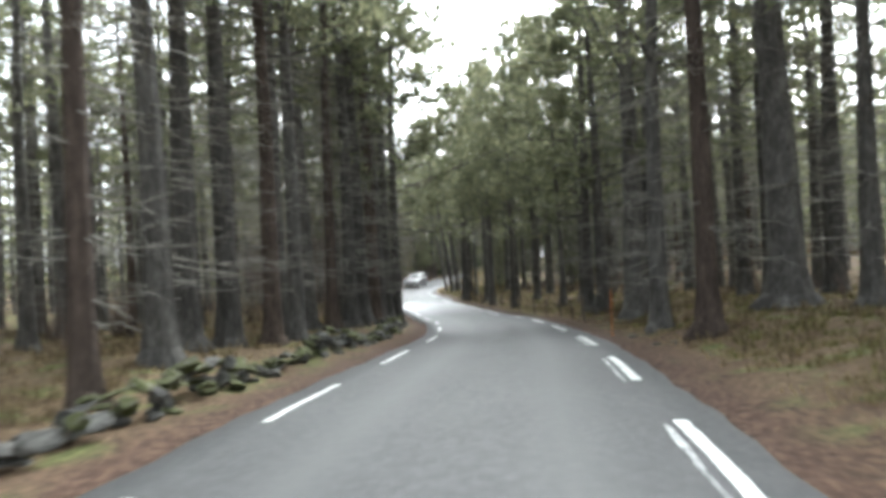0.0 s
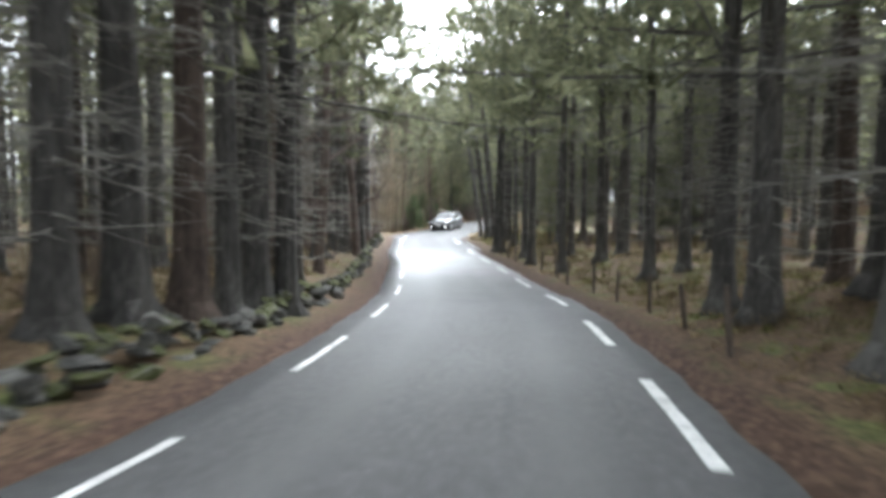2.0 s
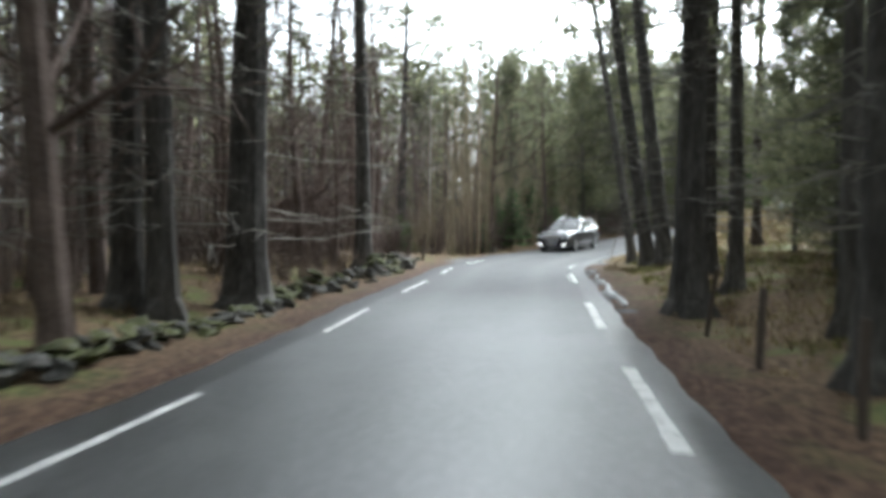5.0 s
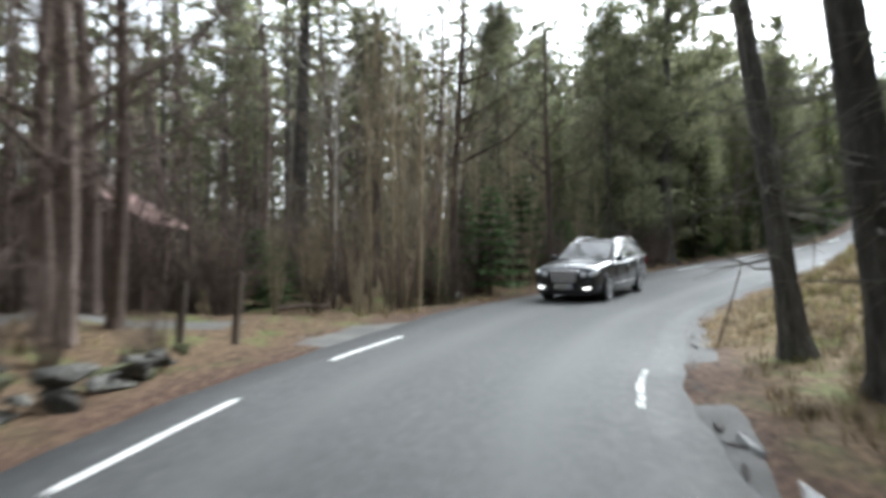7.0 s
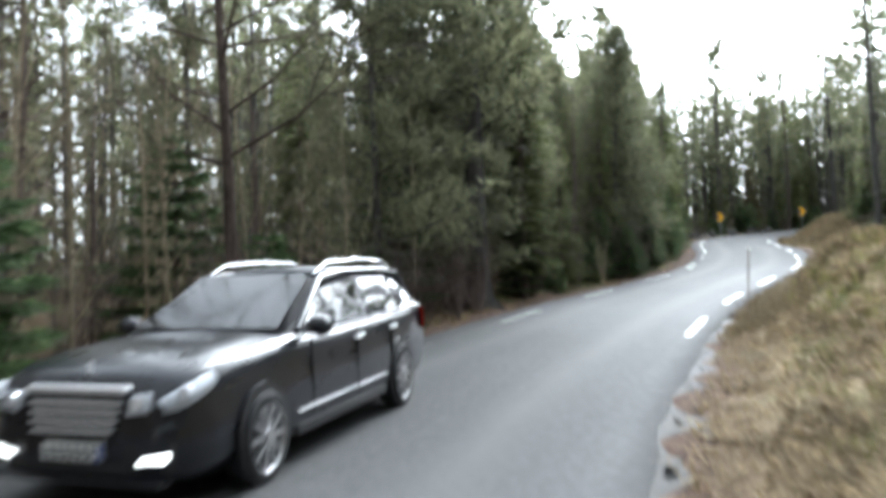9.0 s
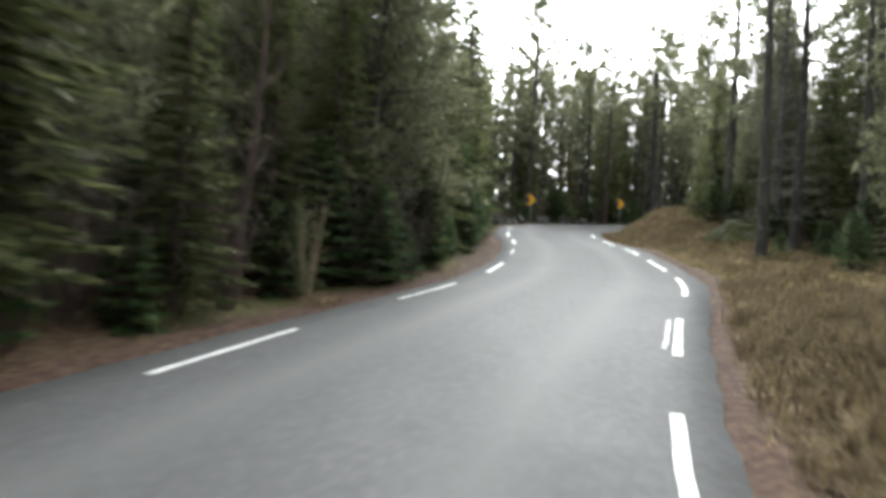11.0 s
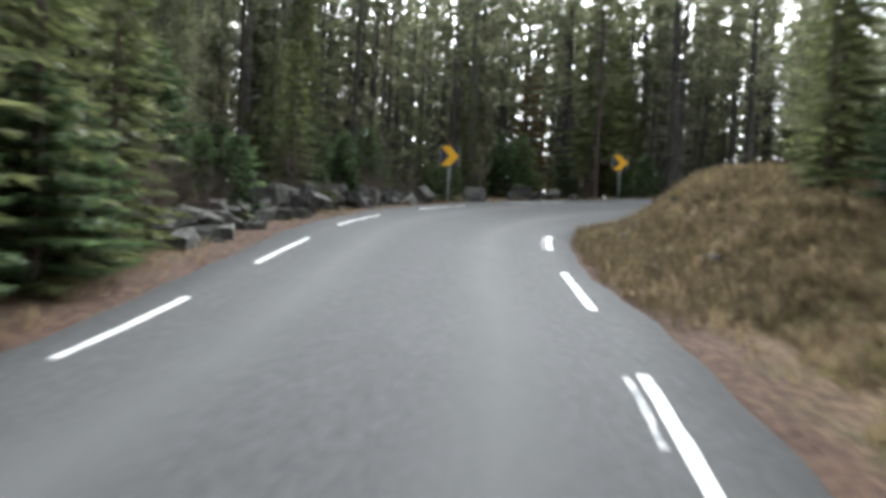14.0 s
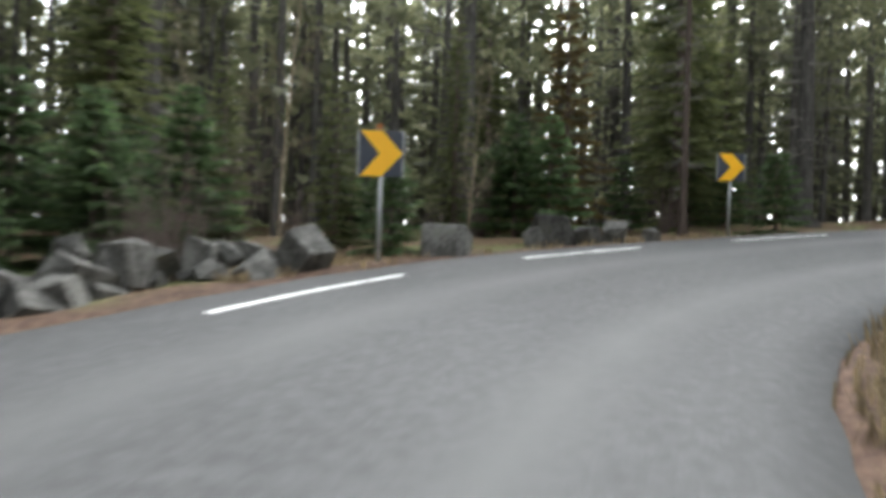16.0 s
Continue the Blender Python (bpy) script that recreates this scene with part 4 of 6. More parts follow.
def block_mesh(seed, material):
    """An angular block broken from the bedrock, about one metre across: flat faces, chipped edges."""
    rnd = random.Random(seed)
    bm = bmesh.new()
    for k in range(8):
        bm.verts.new(Vector((k % 2 * 2 - 1, k // 2 % 2 * 2 - 1, k // 4 * 2 - 1)) * 0.46 + unit(rnd) * rnd.uniform(0.04, 0.19))
    for _ in range(4):
        bm.verts.new(unit(rnd) * rnd.uniform(0.45, 0.58))
    bmesh.ops.convex_hull(bm, input=list(bm.verts))
    bmesh.ops.delete(bm, geom=[v for v in bm.verts if not v.link_faces], context="VERTS")
    bmesh.ops.bevel(bm, geom=list(bm.edges), offset=0.035, segments=1, affect="EDGES", profile=0.6, clamp_overlap=True)
    bmesh.ops.triangulate(bm, faces=list(bm.faces))
    bmesh.ops.subdivide_edges(bm, edges=[e for e in bm.edges if e.calc_length() > 0.2], cuts=1, use_grid_fill=True)
    for v in bm.verts:
        v.co += unit(rnd) * rnd.uniform(0, 0.014)
    me = bpy.data.meshes.new("boulder")
    bm.to_mesh(me)
    bm.free()
    me.materials.append(material)
    return me


BLOCKS = [block_mesh(70 + k, MOSS_ROCK if k == 3 else ROCK) for k in range(7)]


def boulder_wall():
    """Large angular blocks along the outside of the last bend."""
    rnd = random.Random(12)
    wall = tagged(new("boulder_wall"), "wall of large angular grey boulders, partly mossy", "stone wall")
    s, end = at_y(138.0), at_y(148.9) + 1.0
    while s < end:
        half = float(np.interp(s, LENGTH, LINE[:, 2]))
        tall = float(np.interp(s, [at_y(139), at_y(143), at_y(147.5), end], [0.3, 0.62, 0.6, 0.35]))
        for layer in range(3):
            if layer * 0.27 > tall * rnd.uniform(0.7, 1.1):
                continue
            off = -(half + 1.75 + 0.3 * layer + rnd.uniform(-0.25, 0.3))
            p = on_road(s + rnd.uniform(-0.2, 0.2), off)
            q = on_road(s + 0.6, off)
            z = ground_at(p.x, p.y) + layer * 0.27 + 0.02
            data = rnd.choice(BLOCKS + ROCKS[:4])
            stone(wall, data, p.x, p.y, z, rnd.uniform(0.35, 0.95), rnd.uniform(0.35, 0.65), rnd.uniform(0.2, 0.62), math.degrees(math.atan2(q.y - p.y, q.x - p.x)) + rnd.uniform(-45, 45), rnd.uniform(-34, 34), "boulder")
        s += rnd.uniform(0.33, 0.55)


boulder_wall()


def single_rock(x, y, sx, sy, sz, mossy, label, sink=0.25, turn=0.0, tip=0.0):
    ob = new("boulder", BLOCKS[int(abs(x * 7 + y)) % 7])
    ob.matrix_basis = pose(x, y, ground_at(x, y) + sz * (0.5 - sink) * 0.8, tip, 0, turn) @ Matrix.Diagonal((sx, sy, sz, 1))
    return tagged(ob, label, "boulder")


big = new("boulder", boulder_mesh(5))
big.matrix_basis = pose(22.7, 131.5, ground_at(22.7, 131.5) - 0.05, 10, -24, 15) @ Matrix.Diagonal((3.4, 2.3, 1.9, 1))
tagged(big, "big mossy grey boulder on the grassy bank", "boulder")
single_rock(24.4, 133.2, 1.8, 1.6, 1.2, True, "mossy boulder beside a larger one", 0.35, 70)
for x, y, s in [(21.95, 140.6, 0.26), (22.5, 141.4, 0.3), (23.7, 141.9, 0.28), (22.9, 143.0, 0.2), (-7.3, 90.4, 0.35), (9.2, 97.5, 0.7), (10.5, 104.0, 0.8), (11.2, 99.5, 0.6), (21.2, 136.2, 0.25)]:
    single_rock(x, y, s * 1.3, s, s * 0.9, False, "pale grey stone lying in dry grass", 0.25, x * 40)
for x, y, s in [(4.95, 19.74, 0.17), (4.81, 17.04, 0.13), (5.26, 17.17, 0.16), (-2.59, 17.85, 0.2)]:
    single_rock(x, y, s * 1.4, s, s * 0.5, False, "small pale stone on the verge", 0.2, x * 40)
for x, y, s in [(19.45, 152.5, 0.75), (22.0, 154.5, 0.85), (24.7, 157.0, 0.95), (25.6, 157.4, 0.6), (26.4, 157.7, 0.6), (27.9, 158.9, 0.45), (24.2, 156.6, 0.55)]:
    single_rock(x, y, s, s * 0.85, s * 1.1, False, "upright angular grey boulder behind the road edge", 0.25, x * 40, 10 + 22 * ((x * 3.7) % 1))

# ---- chevron signs ----
YELLOW = surface("yellow_sheeting", [(0.3, (0.96, 0.48, 0.006)), (0.7, (1.0, 0.55, 0.012))], 3, 30, 0.45, 0.4, 0.0)
NAVY = surface("dark_sheeting", [(0.3, (0.028, 0.034, 0.05)), (0.7, (0.045, 0.052, 0.072))], 3, 30, 0.5, 0.4, 0.0)
GALV = surface("galvanised_steel", [(0.3, (0.30, 0.31, 0.31)), (0.7, (0.46, 0.47, 0.47))], 8, 50, 0.5, 0.4, 0.15, 0.002, metal=0.6)


def box_bm(x0, x1, y0, y1, z0, z1, bevel=0.0):
    bm = bmesh.new()
    bmesh.ops.create_cube(bm, size=1.0, matrix=Matrix.Translation(((x0 + x1) / 2, (y0 + y1) / 2, (z0 + z1) / 2)) @ Matrix.Diagonal((x1 - x0, y1 - y0, z1 - z0, 1)))
    if bevel:
        bmesh.ops.bevel(bm, geom=list(bm.edges), offset=bevel, segments=2, affect="EDGES", profile=0.5)
    return bm


def rod_bm(p, q, r, sides=12, r2=None):
    p, q = Vector(p), Vector(q)
    d = q - p
    bm = bmesh.new()
    m = Matrix.Translation((p + q) / 2) @ d.to_track_quat("Z", "Y").to_matrix().to_4x4()
    bmesh.ops.create_cone(bm, cap_ends=True, segments=sides, radius1=r, radius2=r if r2 is None else r2, depth=d.length, matrix=m)
    return bm


def chevron_sign(x, y, z, turn, lean, extra):
    root = tagged(new("chevron_sign"), "dark road sign with a yellow chevron on a steel post", "road sign", "chevron signs")
    part("post", rod_bm((0, 0, -0.6), (0, 0, 2.22), 0.038), GALV, root, "galvanised steel post", True)
    part("panel", box_bm(-0.36, 0.36, -0.075, -0.05, 1.5, 2.26, 0.006), NAVY, root, "dark blue panel")
    for sx in (-1, 1):
        part("edge_rail", box_bm(sx * 0.373 - 0.012, sx * 0.373 + 0.012, -0.085, -0.04, 1.49, 2.27, 0.003), GALV, root)
    for zc in (1.62, 2.12):
        part("clamp", box_bm(-0.07, 0.07, -0.049, 0.05, zc - 0.025, zc + 0.025, 0.004), GALV, root)
    bm = bmesh.new()
    pts = [(-0.34, 0.0), (0.02, 0.0), (0.36, 0.5), (0.02, 1.0), (-0.34, 1.0), (-0.02, 0.5)]
    front = [bm.verts.new((px, -0.081, 1.505 + pz * 0.75)) for px, pz in pts]
    rear = [bm.verts.new((px, -0.076, 1.505 + pz * 0.75)) for px, pz in pts]
    for a in ((0, 1, 2, 5), (5, 2, 3, 4)):
        bm.faces.new([front[i] for i in a])
    for i in range(6):
        bm.faces.new((front[i], rear[i], rear[(i + 1) % 6], front[(i + 1) % 6]))
    part("chevron", bm, YELLOW, root, "bright yellow chevron pointing along the bend")
    if extra:
        part("reflector", rod_bm((-0.03, -0.05, 2.33), (-0.03, -0.02, 2.33), 0.055), surface("amber_lens", [(0.3, (0.3, 0.09, 0.01)), (0.7, (0.4, 0.13, 0.02))], 3, 30, 0.3, 0.5, 0), root, "small amber reflector")
    root.matrix_basis = pose(x, y, z, lean, 0, turn)
    return root


chevron_sign(20.68, 153.7, 3.42, -8, 0.5, True)
chevron_sign(30.9, 160.5, 4.33, -14, 0.5, False)

# ---- posts, stakes and the fence on the forest edge ----
POST_WOOD = surface("weathered_wood", [(0.3, (0.05, 0.04, 0.033)), (0.5, (0.11, 0.09, 0.075)), (0.7, (0.19, 0.165, 0.14))], 6, 30, 0.95, 0.1, 0.7, 0.01, (1, 1, 0.2), vary=0.25)


def wooden_post(x, y, h, r, tilt, to, label="weathered grey wooden fence post", group="fence posts"):
    root = tagged(new("fence_post"), label, "post", group)
    v, f = [], []
    tube(v, f, [(0, 0, -0.2), (0, 0, h * 0.5), (0.01, 0, h - 0.03), (0.01, 0, h)], [r * 1.05, r, r * 0.95, r * 0.7], 7)
    mesh_object("shaft", v, f, POST_WOOD, root)
    root.matrix_basis = pose(x, y, ground_at(x, y), tilt * math.cos(to), tilt * math.sin(to), 40)
    return root


fence = random.Random(5)
for y in np.arange(30, 66, 2.9):
    p, turn = along(y, float(np.interp(at_y(y), LENGTH, LINE[:, 2])) + 1.55 + fence.uniform(-0.15, 0.15))
    wooden_post(p.x, p.y, fence.uniform(0.85, 1.15), fence.uniform(0.035, 0.05), fence.uniform(0, 9), fence.uniform(0, 6.3))
for x, y, h in [(-7.9, 79.4, 1.15), (-8.2, 78.4, 0.95), (-6.3, 56.6, 0.6)]:
    wooden_post(x, y, h, 0.06, 4, 1.0, "dark wooden post behind the stone wall")
for x, y, h, tilt, to in [(3.95, 99.3, 1.55, 3, 0.4), (-0.55, 81.9, 1.3, 15, 1.6)]:
    root = tagged(new("snow_stake"), "thin dark snow stake at the road edge", "stake", "snow stakes")
    part("stick", rod_bm((0, 0, -0.2), (0, 0, h), 0.016, 8, 0.011), POST_WOOD, root)
    part("tip", rod_bm((0, 0, h + 0.001), (0, 0, h + 0.09), 0.0125, 8), surface("stake_tip", [(0.3, (0.35, 0.33, 0.3)), (0.7, (0.5, 0.48, 0.45))], 4, 20, 0.6), root, "pale reflective tip")
    root.matrix_basis = pose(x, y, ground_at(x, y), tilt * math.cos(to), tilt * math.sin(to), 0)
root = tagged(new("snow_stake"), "orange snow stake among the trees", "stake", "snow stakes")
part("stick", rod_bm((0, 0, -0.2), (0, 0, 1.3), 0.016, 8), surface("orange_stick", [(0.3, (0.4, 0.12, 0.03)), (0.7, (0.5, 0.17, 0.05))], 4, 20, 0.6), root)
root.location = (4.75, 21.2, ground_at(4.75, 21.2))

# ---- side road and the cottage behind the thicket ----
GRAVEL = surface("grey_gravel", [(0.3, (0.06, 0.058, 0.054)), (0.5, (0.1, 0.096, 0.09)), (0.7, (0.15, 0.145, 0.137))], 1.2, 60, 0.9, 0.2, 0.6, 0.02)
sv, sf = [], []
lane = spline([(-3.0, 82.6, 0), (-6.0, 81.7, 0), (-8.2, 81.15, 0), (-12, 79.3, 0), (-18, 75.5, 0), (-24, 72, 0)], 0.7)
for i, (x, y, _) in enumerate(lane):
    d = lane[min(i + 1, len(lane) - 1)] - lane[max(i - 1, 0)]
    nrm = Vector((-d[1], d[0], 0)).normalized()
    w = 0.95 + 1.4 * math.exp(-i * 0.5)
    for k in (-1.0, -0.5, 0, 0.5, 1.0):
        px, py = x + nrm.x * w * k, y + nrm.y * w * k
        j, dj = nearest(px, py)
        blend = float(smooth(0.2, 3.5, abs(dj[0]) - LINE[j[0], 2] - 0.42))
        sv.append((px, py, (LINE_Z[j[0]] - 0.045) * (1 - blend) + (ground_at(px, py) + 0.03) * blend - (0.06 * blend if abs(k) > 0.9 else 0)))
    if i:
        b = i * 5
        for k in range(4):
            sf.append((b - 5 + k, b - 4 + k, b + k + 1, b + k))
tagged(mesh_object("side_road", sv, sf, GRAVEL, smooth=True), "narrow grey gravel side road with grassy edges", "road", kind="structure")

RED_TILE = surface("red_roof_tile", [(0.3, (0.15, 0.09, 0.08)), (0.5, (0.24, 0.15, 0.135)), (0.7, (0.33, 0.23, 0.21))], 2, 18, 0.85, 0.2, 0.5, 0.02)
BOARD = surface("dark_boarding", [(0.3, (0.05, 0.035, 0.03)), (0.7, (0.12, 0.085, 0.07))], 3, 25, 0.9, 0.2, 0.4, 0.01, (1, 1, 0.2))


def cottage(x, y, turn):
    root = tagged(new("cottage"), "small dark wooden cottage with a red tiled gable roof", "house")
    w, l, h, rise = 2.2, 3.0, 2.1, 1.35
    bm = bmesh.new()
    sec = [(-w, 0), (w, 0), (w, h), (0, h + rise), (-w, h)]
    a = [bm.verts.new((px, -l, pz - 0.3 * (pz == 0))) for px, pz in sec]
    b = [bm.verts.new((px, l, pz - 1.3 * (pz == 0))) for px, pz in sec]
    bm.faces.new(a[::-1])
    bm.faces.new(b)
    for i in range(5):
        bm.faces.new((a[i], a[(i + 1) % 5], b[(i + 1) % 5], b[i]))
    part("wall", bm, BOARD, root, "dark vertical boarding")
    for sx in (-1, 1):
        roof = new("roof")
        roof.parent = root
        tagged(roof, "faded red tiles")
        slope = math.hypot(w + 0.35, rise * (w + 0.35) / w)
        ang = math.degrees(math.atan2(rise, w))
        rows = 9
        for r in range(rows):
            ob = part("tile_row", box_bm(-l - 0.3, l + 0.3, 0.0, slope / rows * 1.12, 0, 0.05, 0.012), RED_TILE, roof)
            ob.matrix_basis = pose(0, 0, 0, 0, 0, 90 if sx < 0 else -90) @ pose(0, 0, h + rise + 0.03, -ang, 0, 0) @ pose(0, r * slope / rows, 0.0, -2.5, 0, 0)
    part("chimney", box_bm(-0.3, 0.3, 0.6, 1.2, h + rise - 0.5, h + rise + 0.7, 0.02), ROCK, root, "grey stone chimney")
    win = part("window", box_bm(w - 0.02, w + 0.03, -0.5, 0.5, 0.9, 1.8, 0.01), surface("white_frame", [(0.3, (0.5, 0.5, 0.48)), (0.7, (0.65, 0.65, 0.62))], 3, 20, 0.6), root, "white framed window")
    part("pane", box_bm(w + 0.031, w + 0.036, -0.42, 0.42, 0.98, 1.72), surface("dark_pane", [(0.3, (0.02, 0.022, 0.025)), (0.7, (0.03, 0.032, 0.035))], 3, 20, 0.08, 0.6, 0), win)
    root.matrix_basis = pose(x, y, ground_at(x, y) + 0.75, 0, 0, turn) @ Matrix.Scale(0.8, 4)


cottage(-16.2, 85.7, 25)

# ---- the oncoming estate car ----
def car_paint():
    m, n, l, b = node_material("black_car_paint", 0.28, 0.25)
    b.inputs["Base Color"].default_value = (0.012, 0.013, 0.017, 1)
    b.inputs["Coat Weight"].default_value = 0.65
    b.inputs["Coat Roughness"].default_value = 0.06
    t = n.new("ShaderNodeTexNoise")
    t.inputs["Scale"].default_value = 14
    mr = n.new("ShaderNodeMapRange")
    mr.inputs[3].default_value, mr.inputs[4].default_value = 0.2, 0.42
    l.new(t.outputs["Fac"], mr.inputs[0])
    l.new(mr.outputs[0], b.inputs["Roughness"])
    return m


def plain(name, colour, rough, metal=0.0, glow=0.0, clear=0.0):
    m, n, l, b = node_material(name, rough, 0.5)
    b.inputs["Base Color"].default_value = (*colour, 1)
    b.inputs["Metallic"].default_value = metal
    b.inputs["Transmission Weight"].default_value = clear
    if glow:
        b.inputs["Emission Color"].default_value = (1, 0.97, 0.9, 1)
        b.inputs["Emission Strength"].default_value = glow
    return m


CAR, CHROME, CAR_GLASS = car_paint(), plain("chrome", (0.85, 0.86, 0.88), 0.3, 0.6), plain("tinted_car_glass", (0.1, 0.105, 0.11), 0.03, 0.0, 0.0, 0.85)
CAR_GLASS.node_tree.nodes["Principled BSDF"].inputs["IOR"].default_value = 1.47
RUBBER, TRIM_BLACK, ALLOY = plain("tyre_rubber", (0.02, 0.02, 0.021), 0.85), plain("black_trim", (0.012, 0.012, 0.013), 0.5), plain("alloy", (0.5, 0.5, 0.51), 0.32, 0.9)
LENS, CABIN, LAMP = plain("clear_lamp_lens", (0.5, 0.52, 0.55), 0.1, 0.2), plain("dark_cabin", (0.02, 0.02, 0.022), 0.8), plain("lit_lamp", (0.9, 0.9, 0.88), 0.3, 0.0, 1.4)
TAIL = plain("red_tail_lens", (0.3, 0.015, 0.012), 0.15)
PLATE = plain("plate_white", (0.7, 0.7, 0.68), 0.5)
PLATE_BLUE, INK = plain("plate_blue", (0.02, 0.06, 0.3), 0.5), plain("plate_ink", (0.05, 0.05, 0.05), 0.6)


def loft(sections, close_ends=True):
    """A skin through sections of equal point count, each a list of points."""
    bm = bmesh.new()
    rings = [[bm.verts.new(p) for p in s] for s in sections]
    n = len(rings[0])
    for a, b in zip(rings, rings[1:]):
        for i in range(n):
            bm.faces.new((a[i], a[(i + 1) % n], b[(i + 1) % n], b[i]))
    if close_ends:
        bm.faces.new(rings[0][::-1])
        bm.faces.new(rings[-1])
    bmesh.ops.recalc_face_normals(bm, faces=bm.faces)
    return bm


def slab(corners, thick, out):
    """A plate with the given corners and a thickness along out."""
    bm = bmesh.new()
    out = Vector(out).normalized() * thick
    a = [bm.verts.new(Vector(c)) for c in corners]
    b = [bm.verts.new(Vector(c) + out) for c in corners]
    n = len(a)
    bm.faces.new(b)
    bm.faces.new(a[::-1])
    for i in range(n):
        bm.faces.new((a[i], a[(i + 1) % n], b[(i + 1) % n], b[i]))
    bmesh.ops.recalc_face_normals(bm, faces=bm.faces)
    return bm


def estate_car(m):
    """Local axes: x ahead, y to its left, z up."""
    car = tagged(new("car"), "black estate car with chrome grille and lit fog lamps", "car")
    stations = [(-2.45, 0.78, 0.45, 0.98), (-2.40, 0.84, 0.34, 1.02), (-2.2, 0.89, 0.27, 1.03), (-1.7, 0.915, 0.22, 1.02), (-0.8, 0.925, 0.2, 1.0), (0.2, 0.925, 0.2, 0.985), (0.9, 0.92, 0.2, 0.99),
                (1.2, 0.915, 0.2, 0.985), (1.7, 0.905, 0.2, 0.955), (2.05, 0.89, 0.2, 0.915), (2.25, 0.855, 0.21, 0.865), (2.37, 0.80, 0.23, 0.80), (2.44, 0.72, 0.26, 0.70), (2.46, 0.66, 0.3, 0.58)]
    sections = []
    for x, w, zb, zt in stations:
        half = [(0.0, zb), (0.55 * w, zb), (0.93 * w, zb + 0.02), (0.99 * w, zb + 0.12), (w, zb + 0.3), (0.985 * w, zb + 0.62 * (zt - zb)), (0.965 * w, zt - 0.13), (0.93 * w, zt - 0.04), (0.84 * w, zt), (0.5 * w, zt + 0.025), (0.0, zt + 0.035)]
        sections.append([(x, -y, z) for y, z in half] + [(x, y, z) for y, z in half[-2:0:-1]])
    body = part("body", loft(sections), CAR, car, "glossy black bodywork", True)
    # cabin, roof and pillars
    def ring(x0, z0, w0):
        return [(x0, -w0, z0), (x0, w0, z0)]
    prof = [(0.98, 0.995, 0.79), (0.52, 1.18, 0.72), (0.02, 1.415, 0.62), (-0.6, 1.47, 0.61), (-1.3, 1.46, 0.61), (-1.95, 1.41, 0.60), (-2.3, 1.13, 0.66), (-2.36, 1.02, 0.7)]
    belt = [0.0, 0.0, 0.0, 0, 0, 0, 0, 0]
    cab = []
    for x, z, w in prof:
        k = (z - 0.97) / 0.45
        wb = 0.85 if z > 1.0 else w
        cab.append([(x, -wb, 0.965), (x, -(wb + (w - wb) * 0.5), 0.965 + (z - 0.965) * 0.5), (x, -w, max(z - 0.05, 0.967)), (x, -w * 0.8, z), (x, 0, z + 0.015), (x, w * 0.8, z), (x, w, max(z - 0.05, 0.967)), (x, wb + (w - wb) * 0.5, 0.965 + (z - 0.965) * 0.5), (x, wb, 0.965)])
    part("cabin", loft(cab), CABIN, car, "dark cabin", True)
    top = []
    for x, z, w in prof[2:6]:
        top.append([(x, -w - 0.012, z - 0.07), (x, -w * 0.82, z + 0.008), (x, 0, z + 0.024), (x, w * 0.82, z + 0.008), (x, w + 0.012, z - 0.07), (x, w * 0.7, z - 0.03), (x, -w * 0.7, z - 0.03)])
    part("roof", loft(top), CAR, car, "black roof", True)
    part("windscreen", slab([(0.99, 0.74, 1.03), (0.99, -0.74, 1.03), (0.05, -0.57, 1.425), (0.05, 0.57, 1.425)], 0.006, (0.4, 0, 1)), CAR_GLASS, car, "windscreen with tree reflections")
    part("rear_window", slab([(-2.37, 0.62, 1.04), (-2.37, -0.62, 1.04), (-1.99, -0.52, 1.37), (-1.99, 0.52, 1.37)], 0.006, (-1, 0, 0.6)), CAR_GLASS, car)
    for s in (1, -1):
        cuts = [(0.62, 0.18), (0.10, -0.68), (-0.76, -1.55), (-1.63, -2.18)]
        for k, (xa, xb) in enumerate(cuts):
            def side_at(x, z):
                zt = np.interp(x, [-2.3, -1.95, -0.6, 0.02, 0.98], [1.11, 1.40, 1.45, 1.40, 0.99])
                wt = np.interp(x, [-2.3, -1.95, 0.02, 0.98], [0.66, 0.60, 0.61, 0.79])
                t = np.clip((z - 0.965) / max(zt - 0.965, 0.05), 0, 1)
                return s * (0.853 + (wt - 0.853) * t + 0.004)
            za = float(np.interp(xa, [-2.3, -1.95, -0.6, 0.02, 0.98], [1.11, 1.36, 1.39, 1.35, 1.0])) - 0.03
            zb = float(np.interp(xb, [-2.3, -1.95, -0.6, 0.02, 0.98], [1.11, 1.36, 1.39, 1.35, 1.0])) - 0.03
            part("side_window", slab([(xa, side_at(xa, 1.0), 1.0), (xb, side_at(xb, 1.0), 1.0), (xb, side_at(xb, zb), zb), (xa, side_at(xa, za), za)], 0.005, (0, s, 0.25)), CAR_GLASS, car)
        part("belt_strip", slab([(0.9, s * 0.868, 0.962), (-2.2, s * 0.868, 0.985), (-2.2, s * 0.862, 1.006), (0.9, s * 0.862, 0.982)], 0.012, (0, s, 0)), CHROME, car, "chrome window strip")
        v, f = [], []
        tube(v, f, [(0.78, s * 0.815, 1.0), (0.05, s * 0.665, 1.385), (-0.5, s * 0.655, 1.43), (-1.4, s * 0.655, 1.42), (-1.95, s * 0.65, 1.37), (-2.25, s * 0.70, 1.07)], [0.035, 0.035, 0.03, 0.03, 0.04, 0.05], 8)
        mesh_object("pillar", v, f, CAR, car, "black door pillar", True)
        v, f = [], []
